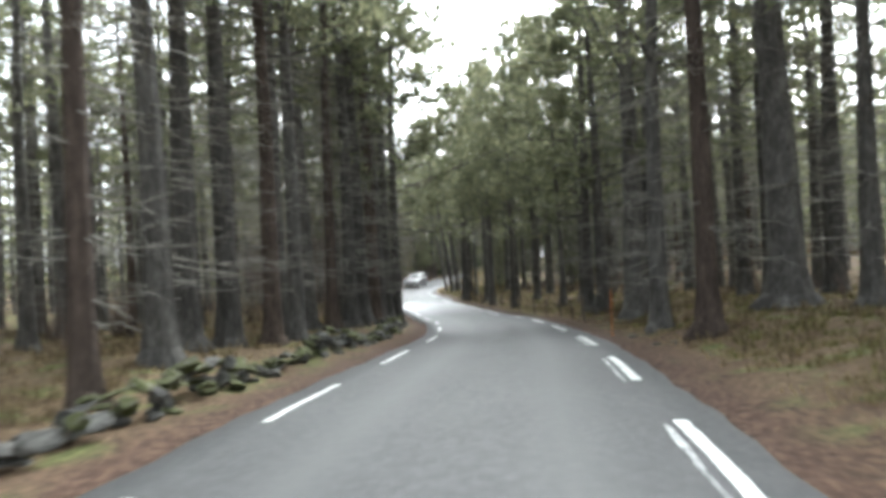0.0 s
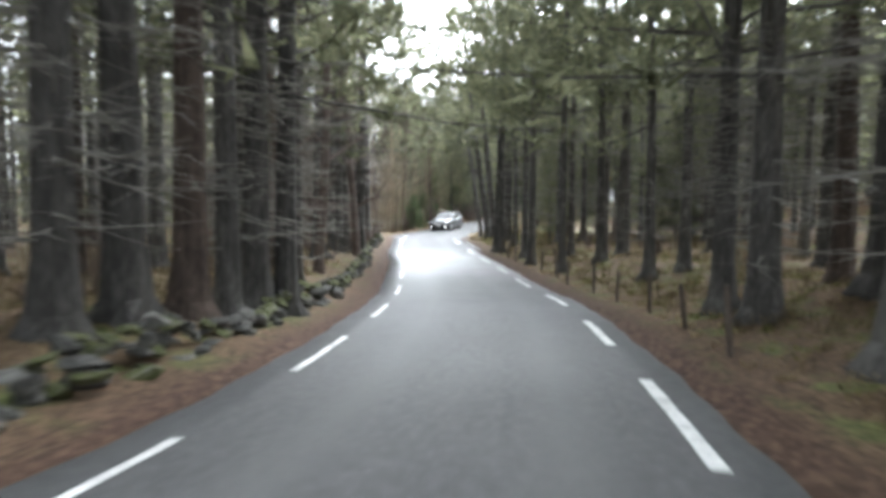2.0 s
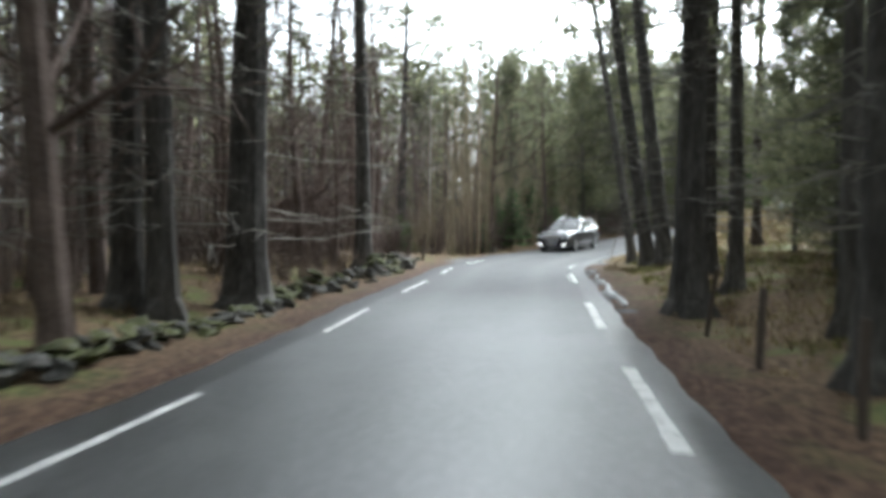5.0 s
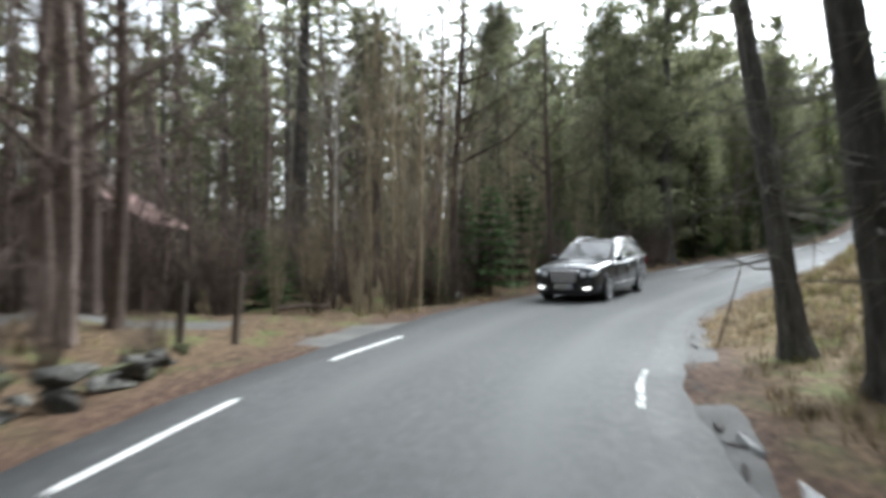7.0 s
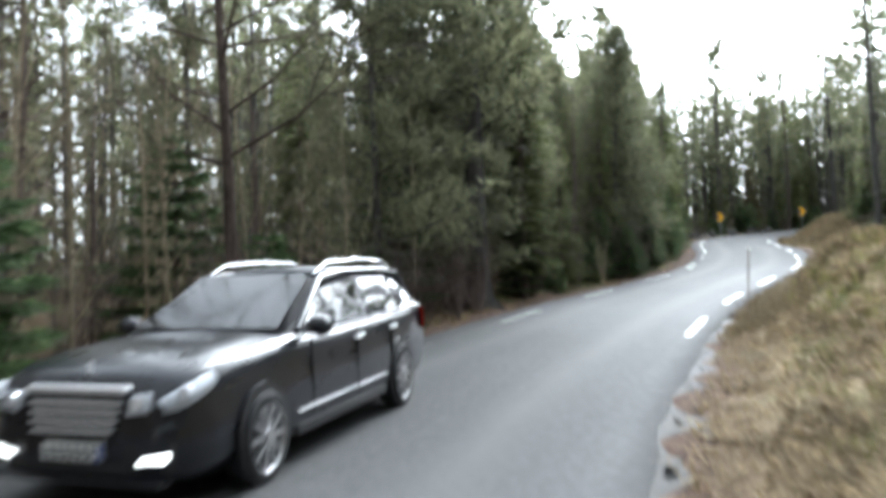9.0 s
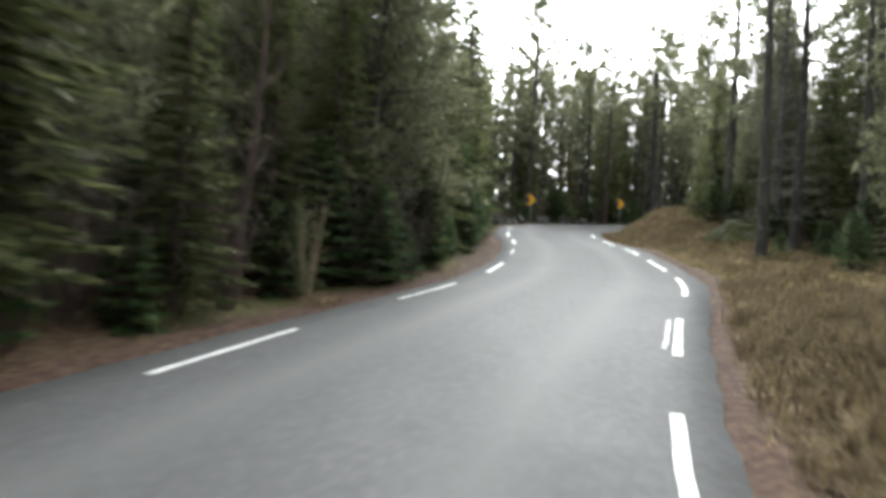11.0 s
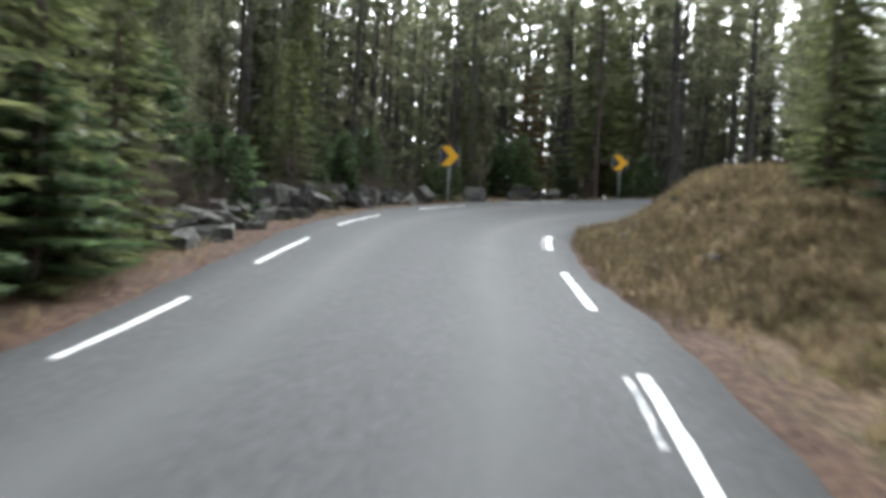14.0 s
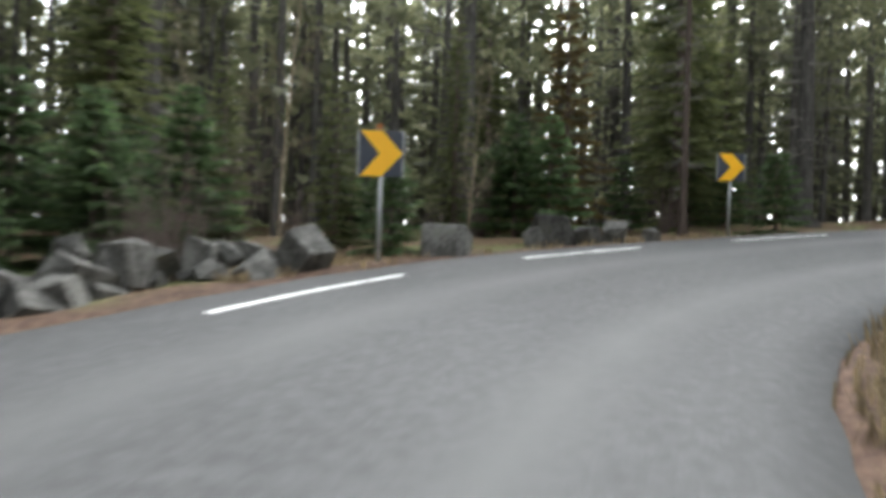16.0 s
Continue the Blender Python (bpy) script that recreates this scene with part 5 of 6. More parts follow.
        tube(v, f, [(0.0, s * 0.595, 1.43), (-0.25, s * 0.585, 1.52), (-1.0, s * 0.58, 1.535), (-1.7, s * 0.575, 1.505), (-1.93, s * 0.58, 1.42)], [0.011] * 5, 8)
        mesh_object("roof_rail", v, f, CHROME, car, "bright roof rail", True)
        bm = bmesh.new()
        bmesh.ops.create_icosphere(bm, subdivisions=2, radius=1.0, matrix=Matrix.Translation((0.72, s * 1.0, 1.03)) @ Matrix.Diagonal((0.09, 0.125, 0.085, 1)))
        mirror = part("wing_mirror", bm, CAR, car, "black wing mirror", True)
        part("mirror_arm", box_bm(0.70, 0.78, min(s * 0.86, s * 0.95), max(s * 0.86, s * 0.95), 0.97, 1.0, 0.008), TRIM_BLACK, mirror)
        for xd in (-0.28, -1.18):
            part("door_handle", box_bm(xd - 0.1, xd + 0.1, s * 0.925 - 0.018, s * 0.925 + 0.018, 0.83, 0.86, 0.01), CHROME, car, "chrome door handle")
        for xs in (0.72, -0.22, -1.12):
            part("door_gap", box_bm(xs - 0.004, xs + 0.004, s * 0.918 - 0.012, s * 0.918 + 0.010, 0.34, 0.93), TRIM_BLACK, car)
        part("sill", box_bm(-0.95, 1.0, s * 0.915 - 0.02, s * 0.915 + 0.004, 0.22, 0.29, 0.006), TRIM_BLACK, car, "dark lower sill")
        part("rub_strip", box_bm(-0.95, 0.98, s * 0.925 - 0.014, s * 0.925 + 0.012, 0.40, 0.412, 0.004), ALLOY, car)
        # lamps
        cols = [(2.43, 0.66, 0.735), (2.37, 0.672, 0.775), (2.27, 0.70, 0.815), (2.15, 0.74, 0.845), (2.05, 0.80, 0.868)]
        bm = bmesh.new()
        skin = []
        for x, lo, hi in cols:
            w = float(np.interp(x, [t[0] for t in stations], [t[1] for t in stations]))
            for lift in (-0.03, 0.016):
                skin.append([bm.verts.new((x + lift * 0.8, s * (w * k + lift), z)) for z, k in ((lo, 0.985), ((lo + hi) / 2, 0.97), (hi, 0.92))])
        for i in range(len(cols) - 1):
            for k in range(2):
                bm.faces.new((skin[2 * i + 1][k], skin[2 * i + 3][k], skin[2 * i + 3][k + 1], skin[2 * i + 1][k + 1]))
                bm.faces.new((skin[2 * i][k], skin[2 * i][k + 1], skin[2 * i + 2][k + 1], skin[2 * i + 2][k]))
            for k in (0, 2):
                bm.faces.new((skin[2 * i][k], skin[2 * i + 1][k], skin[2 * i + 3][k], skin[2 * i + 2][k]))
        bmesh.ops.recalc_face_normals(bm, faces=bm.faces)
        lamp = part("headlight", bm, LENS, car, "clear angular headlight", True)
        part("bulb", rod_bm((2.30, s * 0.80, 0.765), (2.36, s * 0.83, 0.77), 0.04), CHROME, lamp)
        bm = slab([(2.405, s * 0.45, 0.755), (2.40, s * 0.61, 0.77), (2.45, s * 0.64, 0.66), (2.47, s * 0.47, 0.64)], 0.035, (1, s * 0.2, 0.45))
        bmesh.ops.bevel(bm, geom=list(bm.edges), offset=0.01, segments=2, affect="EDGES", profile=0.5)
        lamp = part("headlight", bm, LENS, car, "clear angular headlight", True)
        part("bulb", rod_bm((2.44, s * 0.53, 0.72), (2.478, s * 0.535, 0.725), 0.04), CHROME, lamp)
        part("side_intake", slab([(2.47, s * 0.42, 0.46), (2.41, s * 0.78, 0.46), (2.41, s * 0.78, 0.30), (2.47, s * 0.42, 0.29)], 0.01, (1, s * 0.3, 0)), TRIM_BLACK, car)
        part("fog_lamp", slab([(2.47, s * 0.54, 0.385), (2.425, s * 0.74, 0.415), (2.425, s * 0.74, 0.365), (2.47, s * 0.54, 0.36)], 0.022, (1, s * 0.3, 0)), LAMP, car, "lit white fog lamp")
        part("tail_lamp", slab([(-2.43, s * 0.55, 0.94), (-2.2, s * 0.90, 0.96), (-2.2, s * 0.905, 0.74), (-2.43, s * 0.6, 0.74)], 0.015, (-1, s, 0)), TAIL, car, "red tail lamp")
    # grille
    part("grille", slab([(2.415, 0.42, 0.77), (2.415, -0.42, 0.77), (2.47, -0.34, 0.50), (2.47, 0.34, 0.50)], 0.012, (1, 0, 0.2)), TRIM_BLACK, car, "black grille backing")
    for k in range(4):
        z = 0.53 + k * 0.056
        part("grille_slat", box_bm(2.47 - k * 0.011, 2.498 - k * 0.011, -0.345 - k * 0.016, 0.345 + k * 0.016, z, z + 0.024, 0.005), CHROME, car, "chrome grille slat")
    part("grille_bar", box_bm(2.39, 2.452, -0.43, 0.43, 0.765, 0.815, 0.014), CHROME, car, "chrome grille top bar")
    part("bonnet_badge", rod_bm((2.3, 0, 0.85), (2.3, 0, 0.95), 0.012, 8), CHROME, car)
    part("lower_intake", box_bm(2.44, 2.478, -0.45, 0.45, 0.27, 0.35, 0.01), TRIM_BLACK, car)
    part("bumper_lip", box_bm(2.36, 2.5, -0.72, 0.72, 0.215, 0.25, 0.012), CAR, car)
    plate = part("number_plate", box_bm(2.478, 2.49, -0.26, 0.26, 0.36, 0.47, 0.004), PLATE, car, "white number plate")
    part("plate_strip", box_bm(2.4905, 2.493, 0.215, 0.255, 0.36, 0.46), PLATE_BLUE, plate)
    for k in range(6):
        part("plate_bar", box_bm(2.4905, 2.493, 0.17 - k * 0.068 - 0.04, 0.17 - k * 0.068, 0.38, 0.44), INK, plate)
    for s in (1, -1):
        for x in (1.52, -1.38):
            part("wheel_arch", rod_bm((x, s * 0.895, 0.35), (x, s * 0.927, 0.35), 0.36, 28), TRIM_BLACK, car, "dark wheel arch")
            wheel = new("wheel")
            wheel.parent = car
            wheel.location = (x, s * 0.84, 0.325)
            bm = bmesh.new()
            prof_t = [(0.232, -0.11), (0.29, -0.115), (0.318, -0.09), (0.325, -0.05), (0.325, 0.05), (0.318, 0.09), (0.29, 0.115), (0.232, 0.11)]
            rings = []
            for k in range(28):
                a = 6.28318 * k / 28
                rings.append([bm.verts.new((r * math.cos(a), yy, r * math.sin(a))) for r, yy in prof_t])
            for k in range(28):
                a, b = rings[k], rings[(k + 1) % 28]
                for i in range(8):
                    bm.faces.new((a[i], b[i], b[(i + 1) % 8], a[(i + 1) % 8]))
            bmesh.ops.recalc_face_normals(bm, faces=bm.faces)
            part("tyre", bm, RUBBER, wheel, "black tyre", True)
            part("brake_disc", rod_bm((0, s * 0.02, 0), (0, s * 0.04, 0), 0.2, 20), TRIM_BLACK, wheel)
            rim = bmesh.new()
            for k in range(10):
                sp = bmesh.ops.create_cube(rim, size=1.0, matrix=pose(0, s * 0.10, 0, 0, 36 * k, 0) @ Matrix.Translation((0.125, 0, 0)) @ Matrix.Diagonal((0.225, 0.025, 0.04, 1)))
            bmesh.ops.create_cone(rim, cap_ends=True, segments=16, radius1=0.055, radius2=0.045, depth=0.04, matrix=Matrix.Translation((0, s * 0.105, 0)) @ pose(0, 0, 0, 90, 0, 0))
            for k in range(24):
                a0, a1 = 6.28318 * k / 24, 6.28318 * (k + 1) / 24
                q = [rim.verts.new((r * math.cos(a), s * yy, r * math.sin(a))) for r, yy, a in ((0.24, 0.119, a0), (0.24, 0.119, a1), (0.212, 0.10, a1), (0.212, 0.10, a0))]
                rim.faces.new(q)
            part("rim", rim, ALLOY, wheel, "ten-spoke alloy rim")
    car.matrix_basis = m
    return car


mid = Vector((-3.39, 92.28, 0))
i_car, d_car = nearest(mid.x, mid.y)
zf, zb2 = on_road(LENGTH[i_car[0]] - 1.4, -1.2).z, on_road(LENGTH[i_car[0]] + 1.4, -1.2).z
estate_car(pose(mid.x, mid.y, (zf + zb2) / 2 + 0.003, 0, math.degrees(math.atan2(zb2 - zf, 2.8)), -105.2) @ Matrix.Diagonal((1.015, 1.035, 1.13, 1)))

# ---- brush, grass and litter ----
def shrub_parts(seed, height, stems, spread):
    rnd = random.Random(seed)
    v, f = [], []
    for k in range(stems):
        a = rnd.uniform(0, 6.283)
        d = Vector((math.cos(a) * rnd.uniform(0.1, 1), math.sin(a) * rnd.uniform(0.1, 1), 0)) * spread
        h = height * rnd.uniform(0.5, 1.1)
        p0 = Vector((d.x * 0.2, d.y * 0.2, -0.05))
        p1 = p0 + d * 0.4 + Vector((0, 0, h * 0.5))
        p2 = p0 + d * rnd.uniform(0.7, 1.2) + Vector((rnd.uniform(-0.2, 0.2), rnd.uniform(-0.2, 0.2), h))
        r = rnd.uniform(0.008, 0.02)
        tube(v, f, [p0, p1, p2], [r, r * 0.7, 0.003], 3)
        for j in range(6):
            s = p1.lerp(p2, rnd.uniform(-0.5, 1.0))
            u = (unit(rnd) + Vector((0, 0, 0.5))).normalized()
            e = s + u * rnd.uniform(0.2, 0.6) * height * 0.4
            tube(v, f, [s, e], [r * 0.4, 0.002], 3)
            for _ in range(1):
                q = s.lerp(e, rnd.uniform(0.3, 0.9))
                tube(v, f, [q, q + unit(rnd) * rnd.uniform(0.1, 0.3)], [0.004, 0.0015], 3)
    return v, f


def make_shrub(seed, height, stems, spread, mat, label):
    root = tagged(new("shrub"), label, "shrub", "roadside brush")
    v, f = shrub_parts(seed, height, stems, spread)
    mesh_object("brushwood", v, f, mat, root)["kind"] = "stuff"
    return root


SHRUBS = [make_shrub(1, 2.6, 22, 0.8, TWIG, "bare brown brushwood beside the road"), make_shrub(2, 3.4, 18, 1.0, BIRCH_BARK, "bare pale saplings and brush"), make_shrub(3, 1.3, 26, 0.7, RED_BARK, "low reddish bare scrub"), make_shrub(4, 2.0, 24, 0.9, TWIG, "tangled bare grey brush")]


def scatter(protos, count, box, lo, hi, side, smin, smax, seed):
    rnd = random.Random(seed)
    n = 0
    while n < count:
        x, y = rnd.uniform(box[0], box[1]), rnd.uniform(box[2], box[3])
        i, d = nearest(x, y)
        a = abs(d[0]) - float(half_at(i, d)[0])
        if not lo < a < hi or d[0] * side < 0 or (-14 < x < -5 and 79.2 < y < 83.4):
            continue
        if (x - mid.x) ** 2 + (y - mid.y) ** 2 < 4 or (18.5 < x < 25 and 127 < y < 134):
            continue
        plant(rnd.choice(protos), x, y, size=rnd.uniform(smin, smax))
        n += 1


scatter(SHRUBS, 52, (-14, 10, 83, 126), 0.9, 5, -1, 0.7, 1.3, 61)
scatter(SHRUBS, 30, (-8, 6, 95, 116), 0.8, 3.2, -1, 0.6, 1.1, 69)
for x, y in [(-12.4, 82.0), (-13.2, 82.6), (-11.7, 82.4), (-14.0, 81.9), (-14.8, 82.4), (-12.0, 83.2), (-13.8, 83.4), (-15.6, 81.4), (-16.4, 80.9), (-10.9, 83.6)]:
    plant(SHRUBS[(0, 3, 3)[int(-x * 7) % 3]], x, y, size=1.15)
for x, y in [(-12.5, 84.4), (-11.8, 85.1), (-13.2, 84.1), (-12.9, 85.3), (-13.9, 84.6), (-11.2, 84.2)]:
    plant(SHRUBS[int(-x * 3) % 4], x, y, size=1.0)
scatter([SHRUBS[0], SHRUBS[3], SHRUBS[2]], 52, (-19, -6, 62, 92), 2.4, 11, -1, 0.7, 1.5, 62)
scatter(SHRUBS, 44, (-20, 0, 8, 66), 3.2, 15, -1, 0.4, 1.0, 63)
scatter(SHRUBS, 44, (3, 22, 8, 70), 2.6, 14, 1, 0.35, 0.85, 64)
scatter([SHRUBS[2]] + SMALL_SPRUCES, 22, (15, 34, 118, 152), 3.6, 8, 1, 0.35, 0.8, 65)
scatter(SMALL_SPRUCES + SHRUBS[:1], 34, (4, 34, 110, 166), 1.9, 6, -1, 0.6, 1.3, 66)
scatter(SMALL_SPRUCES, 26, (0, 16, 104, 137), 0.9, 2.4, -1, 0.5, 0.95, 68)
scatter(SMALL_SPRUCES, 12, (-16, 4, 84, 112), 1.6, 5, -1, 0.6, 1.2, 67)
scatter(SMALL_SPRUCES + [SHRUBS[2], SHRUBS[3]], 26, (8, 24, 137, 157), 2.0, 3.6, -1, 0.4, 0.8, 71)
plant(SMALL_SPRUCES[1], 21.0, 155.0, size=0.8)
for x, y, h in [(10.9, 150.5, 0.62), (11.4, 151.6, 0.5), (11.9, 152.4, 0.68), (12.5, 152.9, 0.5)]:
    plant(PALE[int(y * 2) % 3], x, y, size=h)
for x, y, h in [(14.2, 151.5, 0.8), (15.4, 152.6, 0.9), (16.5, 153.2, 0.7), (17.5, 154.2, 0.85), (13.2, 150.4, 0.6), (24.5, 159.5, 0.9), (15.2, 154.6, 0.55), (16.4, 155.2, 0.75), (17.6, 156.2, 0.5), (13.9, 153.4, 0.75)]:
    plant(SMALL_SPRUCES[0], x, y, size=h)
for x, y, g in [(12.6, 157.5, 0.5), (14.6, 159.5, 0.6), (30.2, 161.8, 0.55)]:
    plant(PINES[3], x, y, size=0.95, girth=g)
scatter([SHRUBS[2], SHRUBS[3]], 26, (-13, -2, 60, 79), 1.3, 3.0, -1, 0.3, 0.55, 73)
scatter([SHRUBS[2]], 18, (17, 32, 131, 152), 0.7, 4.0, 1, 0.2, 0.36, 74)
scatter([SHRUBS[2], SHRUBS[3], SHRUBS[0]], 34, (10, 24, 138, 158), 1.5, 3.2, -1, 0.3, 0.55, 72)
for proto in SHRUBS + SMALL_SPRUCES:
    if proto not in used:
        plant(proto, -30, 60)

DRY = leafy("dry_grass", (0.15, 0.108, 0.058), (0.36, 0.28, 0.165), 0.0, 0.8)
GREEN_GRASS = leafy("mossy_grass", (0.06, 0.065, 0.02), (0.19, 0.18, 0.06), 0.0, 0.8)
HEATH = leafy("brown_heather", (0.075, 0.057, 0.035), (0.18, 0.14, 0.076), 0.0, 0.9)


def grass_patch(name, label, count, box, lo, hi, side, tall, mat, seed, blades=7, lay=1.0):
    """Tufts of bent blades as one mesh."""
    rnd = np.random.RandomState(seed)
    tufts = max(8, count // 9)
    pick = rnd.randint(0, tufts * 5, count * 5)
    reach = rnd.uniform(0.15, 0.75, tufts * 5)[pick]
    xs = rnd.uniform(box[0], box[1], tufts * 5)[pick] + rnd.normal(0, 1, count * 5) * reach
    ys = rnd.uniform(box[2], box[3], tufts * 5)[pick] + rnd.normal(0, 1, count * 5) * reach
    i, d = nearest(xs, ys)
    a = np.abs(d) - half_at(i, d)
    ok = (a > lo) & (a < hi) & (d * side > 0) & ~((xs > -14) & (xs < -5) & (ys > 79.3) & (ys < 83.3))
    xs, ys = xs[ok][:count], ys[ok][:count]
    zs = ground_z(xs, ys)
    n = len(xs) * blades
    x, y, z = np.repeat(xs, blades), np.repeat(ys, blades), np.repeat(zs, blades)
    x, y = x + rnd.normal(0, 0.07, n), y + rnd.normal(0, 0.07, n)
    ang, h = rnd.uniform(0, 6.283, n), tall * rnd.uniform(0.45, 1.2, n)
    bend = h * rnd.uniform(0.3, 1.1, n) * lay
    w = 0.007 + 0.006 * rnd.rand(n)
    dx, dy = np.cos(ang), np.sin(ang)
    p0 = np.stack([x - dy * w, y + dx * w, z - 0.03], 1)
    p1 = np.stack([x + dy * w, y - dx * w, z - 0.03], 1)
    p2 = np.stack([x + dx * bend * 0.35 + dy * w * 0.8, y + dy * bend * 0.35 - dx * w * 0.8, z + h * 0.6 / lay], 1)
    p3 = np.stack([x + dx * bend * 0.35 - dy * w * 0.8, y + dy * bend * 0.35 + dx * w * 0.8, z + h * 0.6 / lay], 1)
    p4 = np.stack([x + dx * bend, y + dy * bend, z + h * 0.75 / lay ** 1.5], 1)
    verts = np.stack([p0, p1, p2, p3, p4], 1).reshape(-1, 3)
    b = np.arange(n) * 5
    quads = np.stack([b, b + 1, b + 2, b + 3], 1).tolist()
    tris = np.stack([b + 3, b + 2, b + 4], 1).tolist()
    ob = mesh_object(name, verts.tolist(), quads + tris, mat)
    return tagged(ob, label, "grass", kind="stuff")


grass_patch("grass", "long bent yellow dry grass on the bank", 8500, (-2, 18, 82, 118), 0.35, 9, 1, 0.24, DRY, 1, 8, 1.9)
grass_patch("grass", "short green mossy grass on the bank", 2600, (-2, 18, 68, 118), 1.4, 9, 1, 0.2, GREEN_GRASS, 2)
grass_patch("heather", "brown heather clumps in the dry grass", 3600, (-2, 18, 76, 120), 0.8, 9, 1, 0.26, HEATH, 9, 7, 1.2)
grass_patch("grass", "dry yellow grass along the forest edge", 3000, (1, 20, 6, 76), 1.1, 9, 1, 0.24, DRY, 3, 7, 1.5)
grass_patch("bracken", "brown withered bracken under the pines", 3600, (1, 26, 6, 76), 1.6, 18, 1, 0.42, HEATH, 13, 6, 1.2)
grass_patch("bracken", "brown withered bracken behind the stone wall", 3600, (-26, 0, 6, 80), 2.8, 18, -1, 0.42, HEATH, 14, 6, 1.2)
grass_patch("grass", "dry grass between stones and trunks", 2000, (-18, 0, 6, 80), 2.2, 12, -1, 0.24, DRY, 4, 7, 1.4)
grass_patch("heather", "brown heather and scrub on the bank", 3800, (12, 34, 116, 156), 1.1, 8, 1, 0.28, HEATH, 5)
grass_patch("grass", "dry yellow grass on the bank by the bend", 4600, (10, 34, 112, 156), 0.5, 7, 1, 0.22, DRY, 6)
grass_patch("heather", "dense brown heather hanging over the road edge", 1900, (17, 30, 133, 152), 0.12, 4.5, 1, 0.3, HEATH, 15, 8)
grass_patch("grass", "pale dry grass on the steep bank", 1900, (17, 30, 133, 152), 0.3, 4.5, 1, 0.26, DRY, 16, 7, 1.4)
grass_patch("grass", "green moss and short grass on the steep bank", 1500, (12, 34, 120, 154), 0.6, 6, 1, 0.16, GREEN_GRASS, 17)
grass_patch("heather", "tall brown heather on the brow of the bank", 1500, (2, 16, 98, 118), 0.35, 2.6, 1, 0.34, HEATH, 18, 8)
grass_patch("grass", "reddish dry litter grass on the verge", 1800, (-10, 32, 84, 162), 0.3, 2.2, -1, 0.18, DRY, 7)
grass_patch("grass", "green moss and grass under the pines", 2600, (1, 16, 6, 76), 1.6, 8, 1, 0.14, GREEN_GRASS, 8)


def fallen(x, y, length, r, turn, rise, label, mat=None):
    ob = tagged(new("fallen_branch"), label, "branch")
    v, f = [], []
    tube(v, f, [(0, 0, 0), (length * 0.5, 0.06, 0.05), (length, 0, 0.0)], [r, r * 0.8, r * 0.4], 6)
    for t, s in ((0.4, 1), (0.65, -1), (0.8, 1)):
        tube(v, f, [(length * t, 0.03, 0.03), (length * t + 0.25, s * 0.25, 0.12)], [r * 0.4, r * 0.15], 4)
    mesh_object("stem", v, f, mat or RED_BARK, ob)
    ob.matrix_basis = pose(x, y, ground_at(x, y) + 0.12, 0, -rise, turn)
    return ob


fallen(-5.6, 52.6, 2.0, 0.06, 75, 10, "reddish fallen branch lying on the stone wall")
fallen(-9.1, 82.9, 1.1, 0.06, 25, 0, "dark short log lying beside the side road", TWIG)
fallen(33.2, 162.2, 3.2, 0.035, 150, 38, "dead slanting stick behind the road sign", TWIG)
fallen(27.6, 149.3, 2.2, 0.03, 40, 40, "dead stick standing out of the heather", TWIG)

# broken kerb and meltwater along the inside of the bend
WET = surface("wet_grit", [(0.3, (0.022, 0.02, 0.019)), (0.5, (0.045, 0.043, 0.04)), (0.7, (0.085, 0.082, 0.078))], 1.6, 18, 0.75, 0.15, 0.5, 0.012)
kerb = tagged(new("kerb"), "broken dark asphalt rim with stones along the ditch", "kerb", kind="structure")
rk = random.Random(9)
RIM_GRIT = surface("dark_broken_asphalt", [(0.3, (0.03, 0.028, 0.026)), (0.5, (0.07, 0.066, 0.062)), (0.7, (0.13, 0.125, 0.12))], 4, 30, 0.9, 0.1, 0.5, 0.02, vary=0.3)
RIMS = [rock_mesh(k + 50, 1) for k in range(7)]
for me in RIMS:
    me.materials.append(RIM_GRIT)
s = at_y(66)
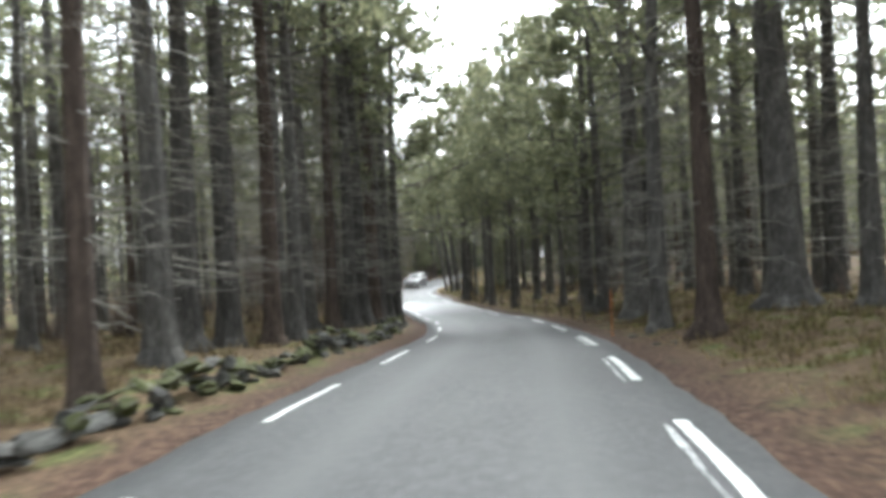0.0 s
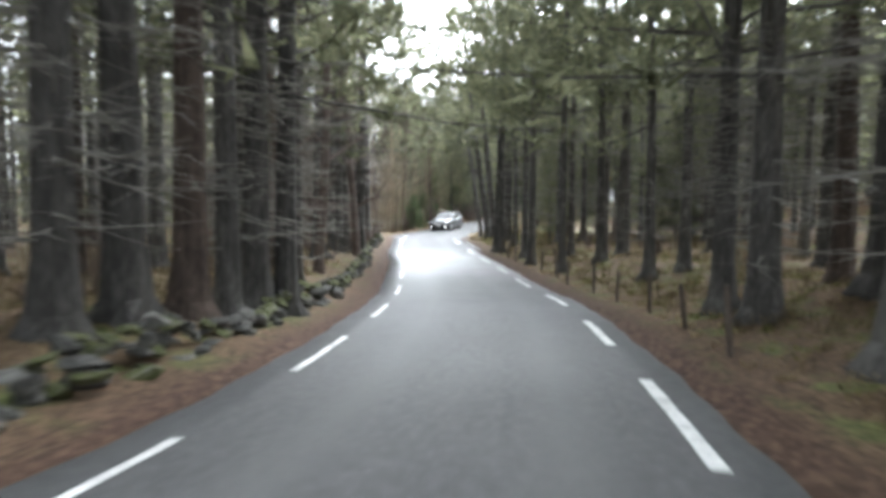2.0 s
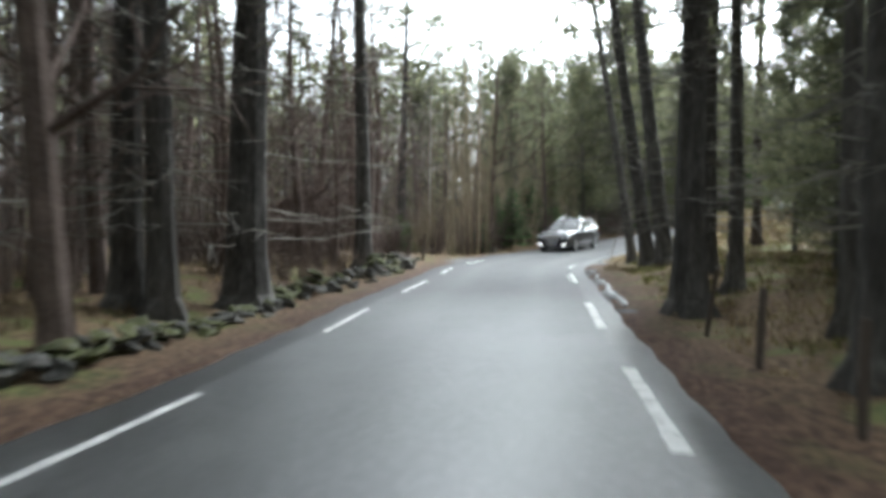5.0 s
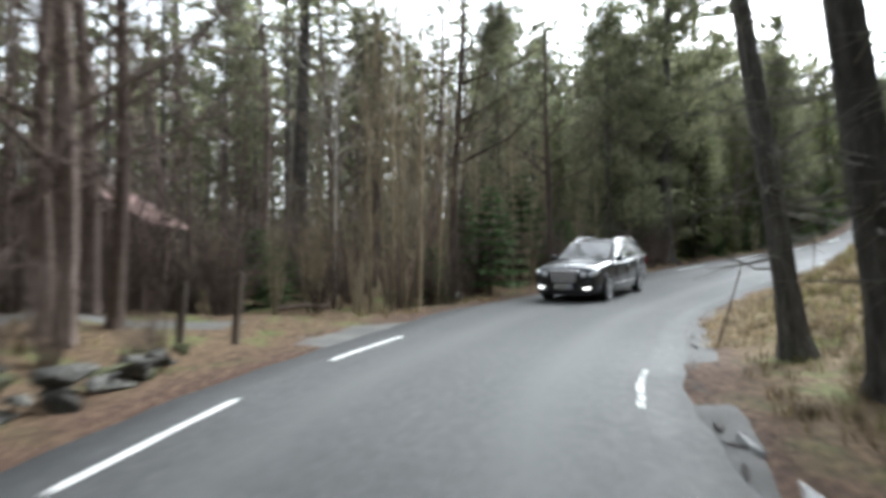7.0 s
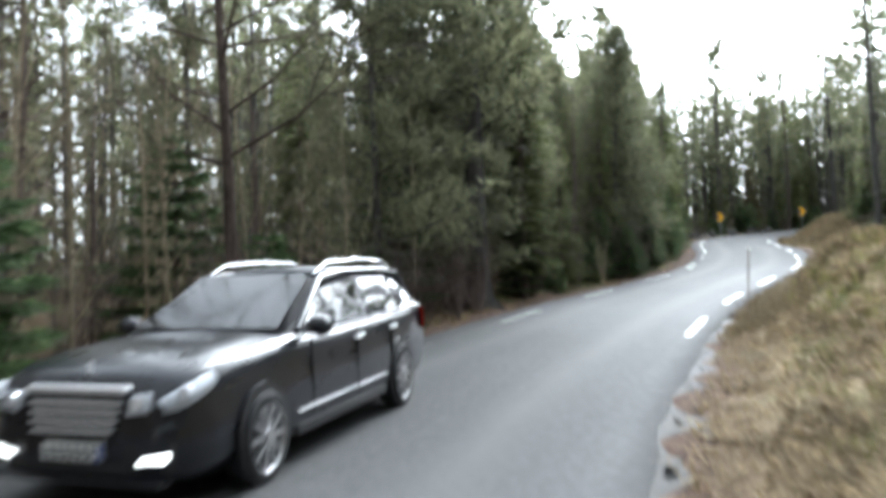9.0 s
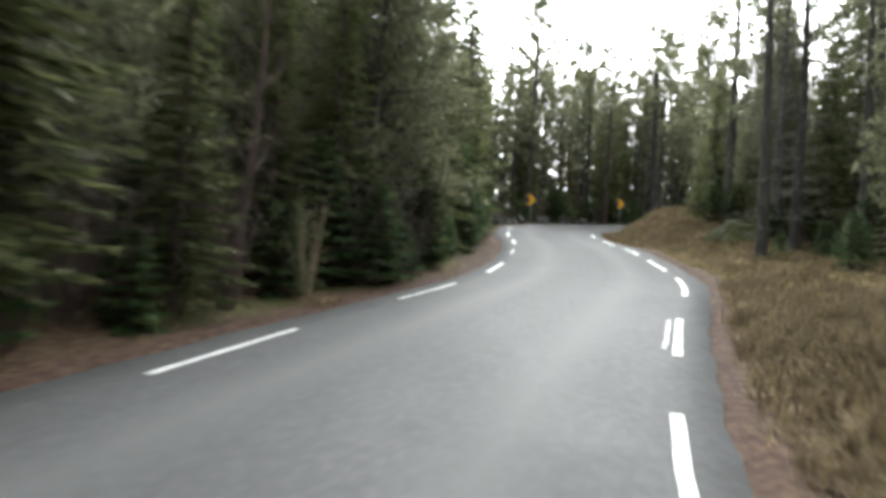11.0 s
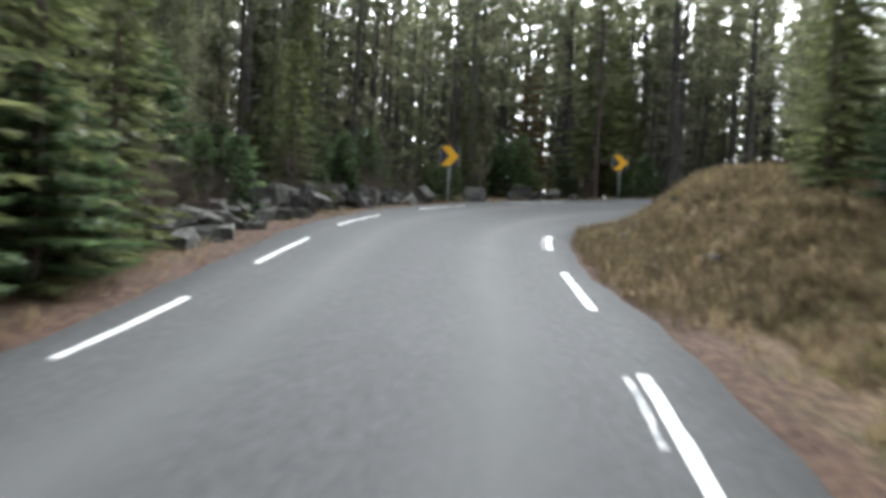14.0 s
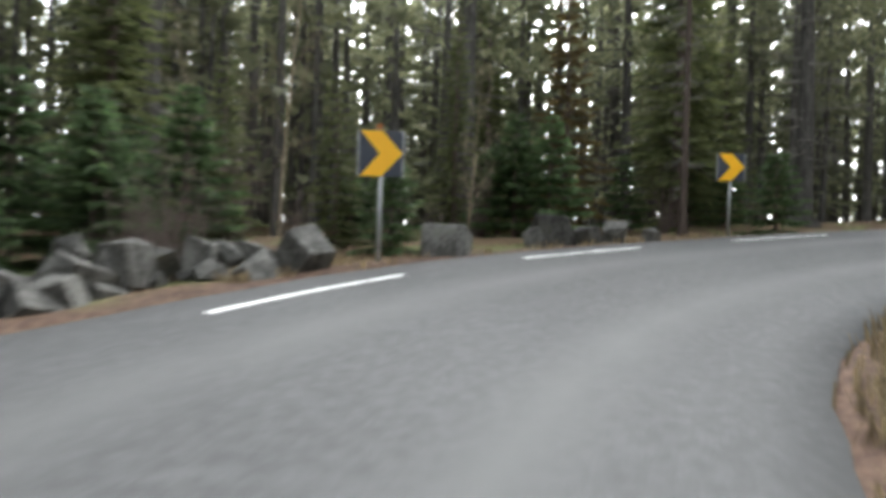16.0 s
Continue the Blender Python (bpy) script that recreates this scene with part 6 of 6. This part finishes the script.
while s < at_y(104):
    half = float(np.interp(s, LENGTH, HALF_RIGHT))
    p = on_road(s, half + 0.14 + rk.uniform(-0.1, 0.1))
    q = on_road(s + 0.3, half + 0.08)
    ob = new("rim_piece", RIMS[rk.randrange(7)])
    ob.parent = kerb
    ob.matrix_basis = pose(p.x, p.y, p.z - 0.02, rk.uniform(-6, 6), rk.uniform(-6, 6), math.degrees(math.atan2(q.y - p.y, q.x - p.x)) + rk.uniform(-20, 20)) @ Matrix.Diagonal((rk.uniform(0.3, 1.0), rk.uniform(0.06, 0.16), rk.uniform(0.03, 0.05), 1))
    s += rk.uniform(0.5, 2.4)
dv, df = [], []
ks = np.arange(at_y(65), at_y(103), 0.5)
for i, s in enumerate(ks):
    half = float(np.interp(s, LENGTH, HALF_RIGHT))
    for k, (o, dz) in enumerate(((-0.06, -0.032), (0.08, -0.042), (0.43, -0.02), (0.7, -0.06))):
        p = on_road(float(s), half + o + 0.05 * math.sin(i * 1.9 + k))
        dv.append((p.x, p.y, p.z + dz))
    if i:
        b = i * 4
        df += [(b - 4 + k, b - 3 + k, b + k + 1, b + k) for k in range(3)]
tagged(mesh_object("ditch", dv, df, WET, smooth=True), "shallow wet gritty gutter beside the asphalt", "gutter", kind="structure")
SNOW = surface("dirty_ice", [(0.36, (0.05, 0.048, 0.045)), (0.5, (0.13, 0.13, 0.13)), (0.66, (0.34, 0.35, 0.35))], 7, 30, 0.55, 0.3, 0.5, 0.02)
for a0, a1, wide in [(88.6, 94.9, 0.13), (95.3, 97.2, 0.1), (97.8, 98.6, 0.07)]:
    rs = random.Random(int(a0 * 10))
    v, f = [], []
    for k, sm in enumerate(np.arange(a0, a1, 0.12)):
        half = float(np.interp(sm, LENGTH, HALF_RIGHT))
        taper = min(1, (sm - a0) / 0.5, (a1 - sm) / 0.5) ** 0.5
        mid_o = half + 0.3 + 0.05 * math.sin(sm * 1.7)
        w = wide * max(taper, 0.05) * rs.uniform(0.65, 1.25)
        for o, dz in ((-w, -0.05), (-0.5 * w, 0.0), (0.3 * w, 0.015), (w, -0.05)):
            p = on_road(float(sm), mid_o + o + rs.uniform(-0.015, 0.015))
            v.append((p.x, p.y, p.z + dz + rs.uniform(-0.006, 0.01)))
        if k:
            f += [(k * 4 - 4 + j, k * 4 - 3 + j, k * 4 + j + 1, k * 4 + j) for j in range(3)]
    tagged(mesh_object("ice_patch", v, f, SNOW), "ragged strip of dirty melting ice in the gutter", "ice")
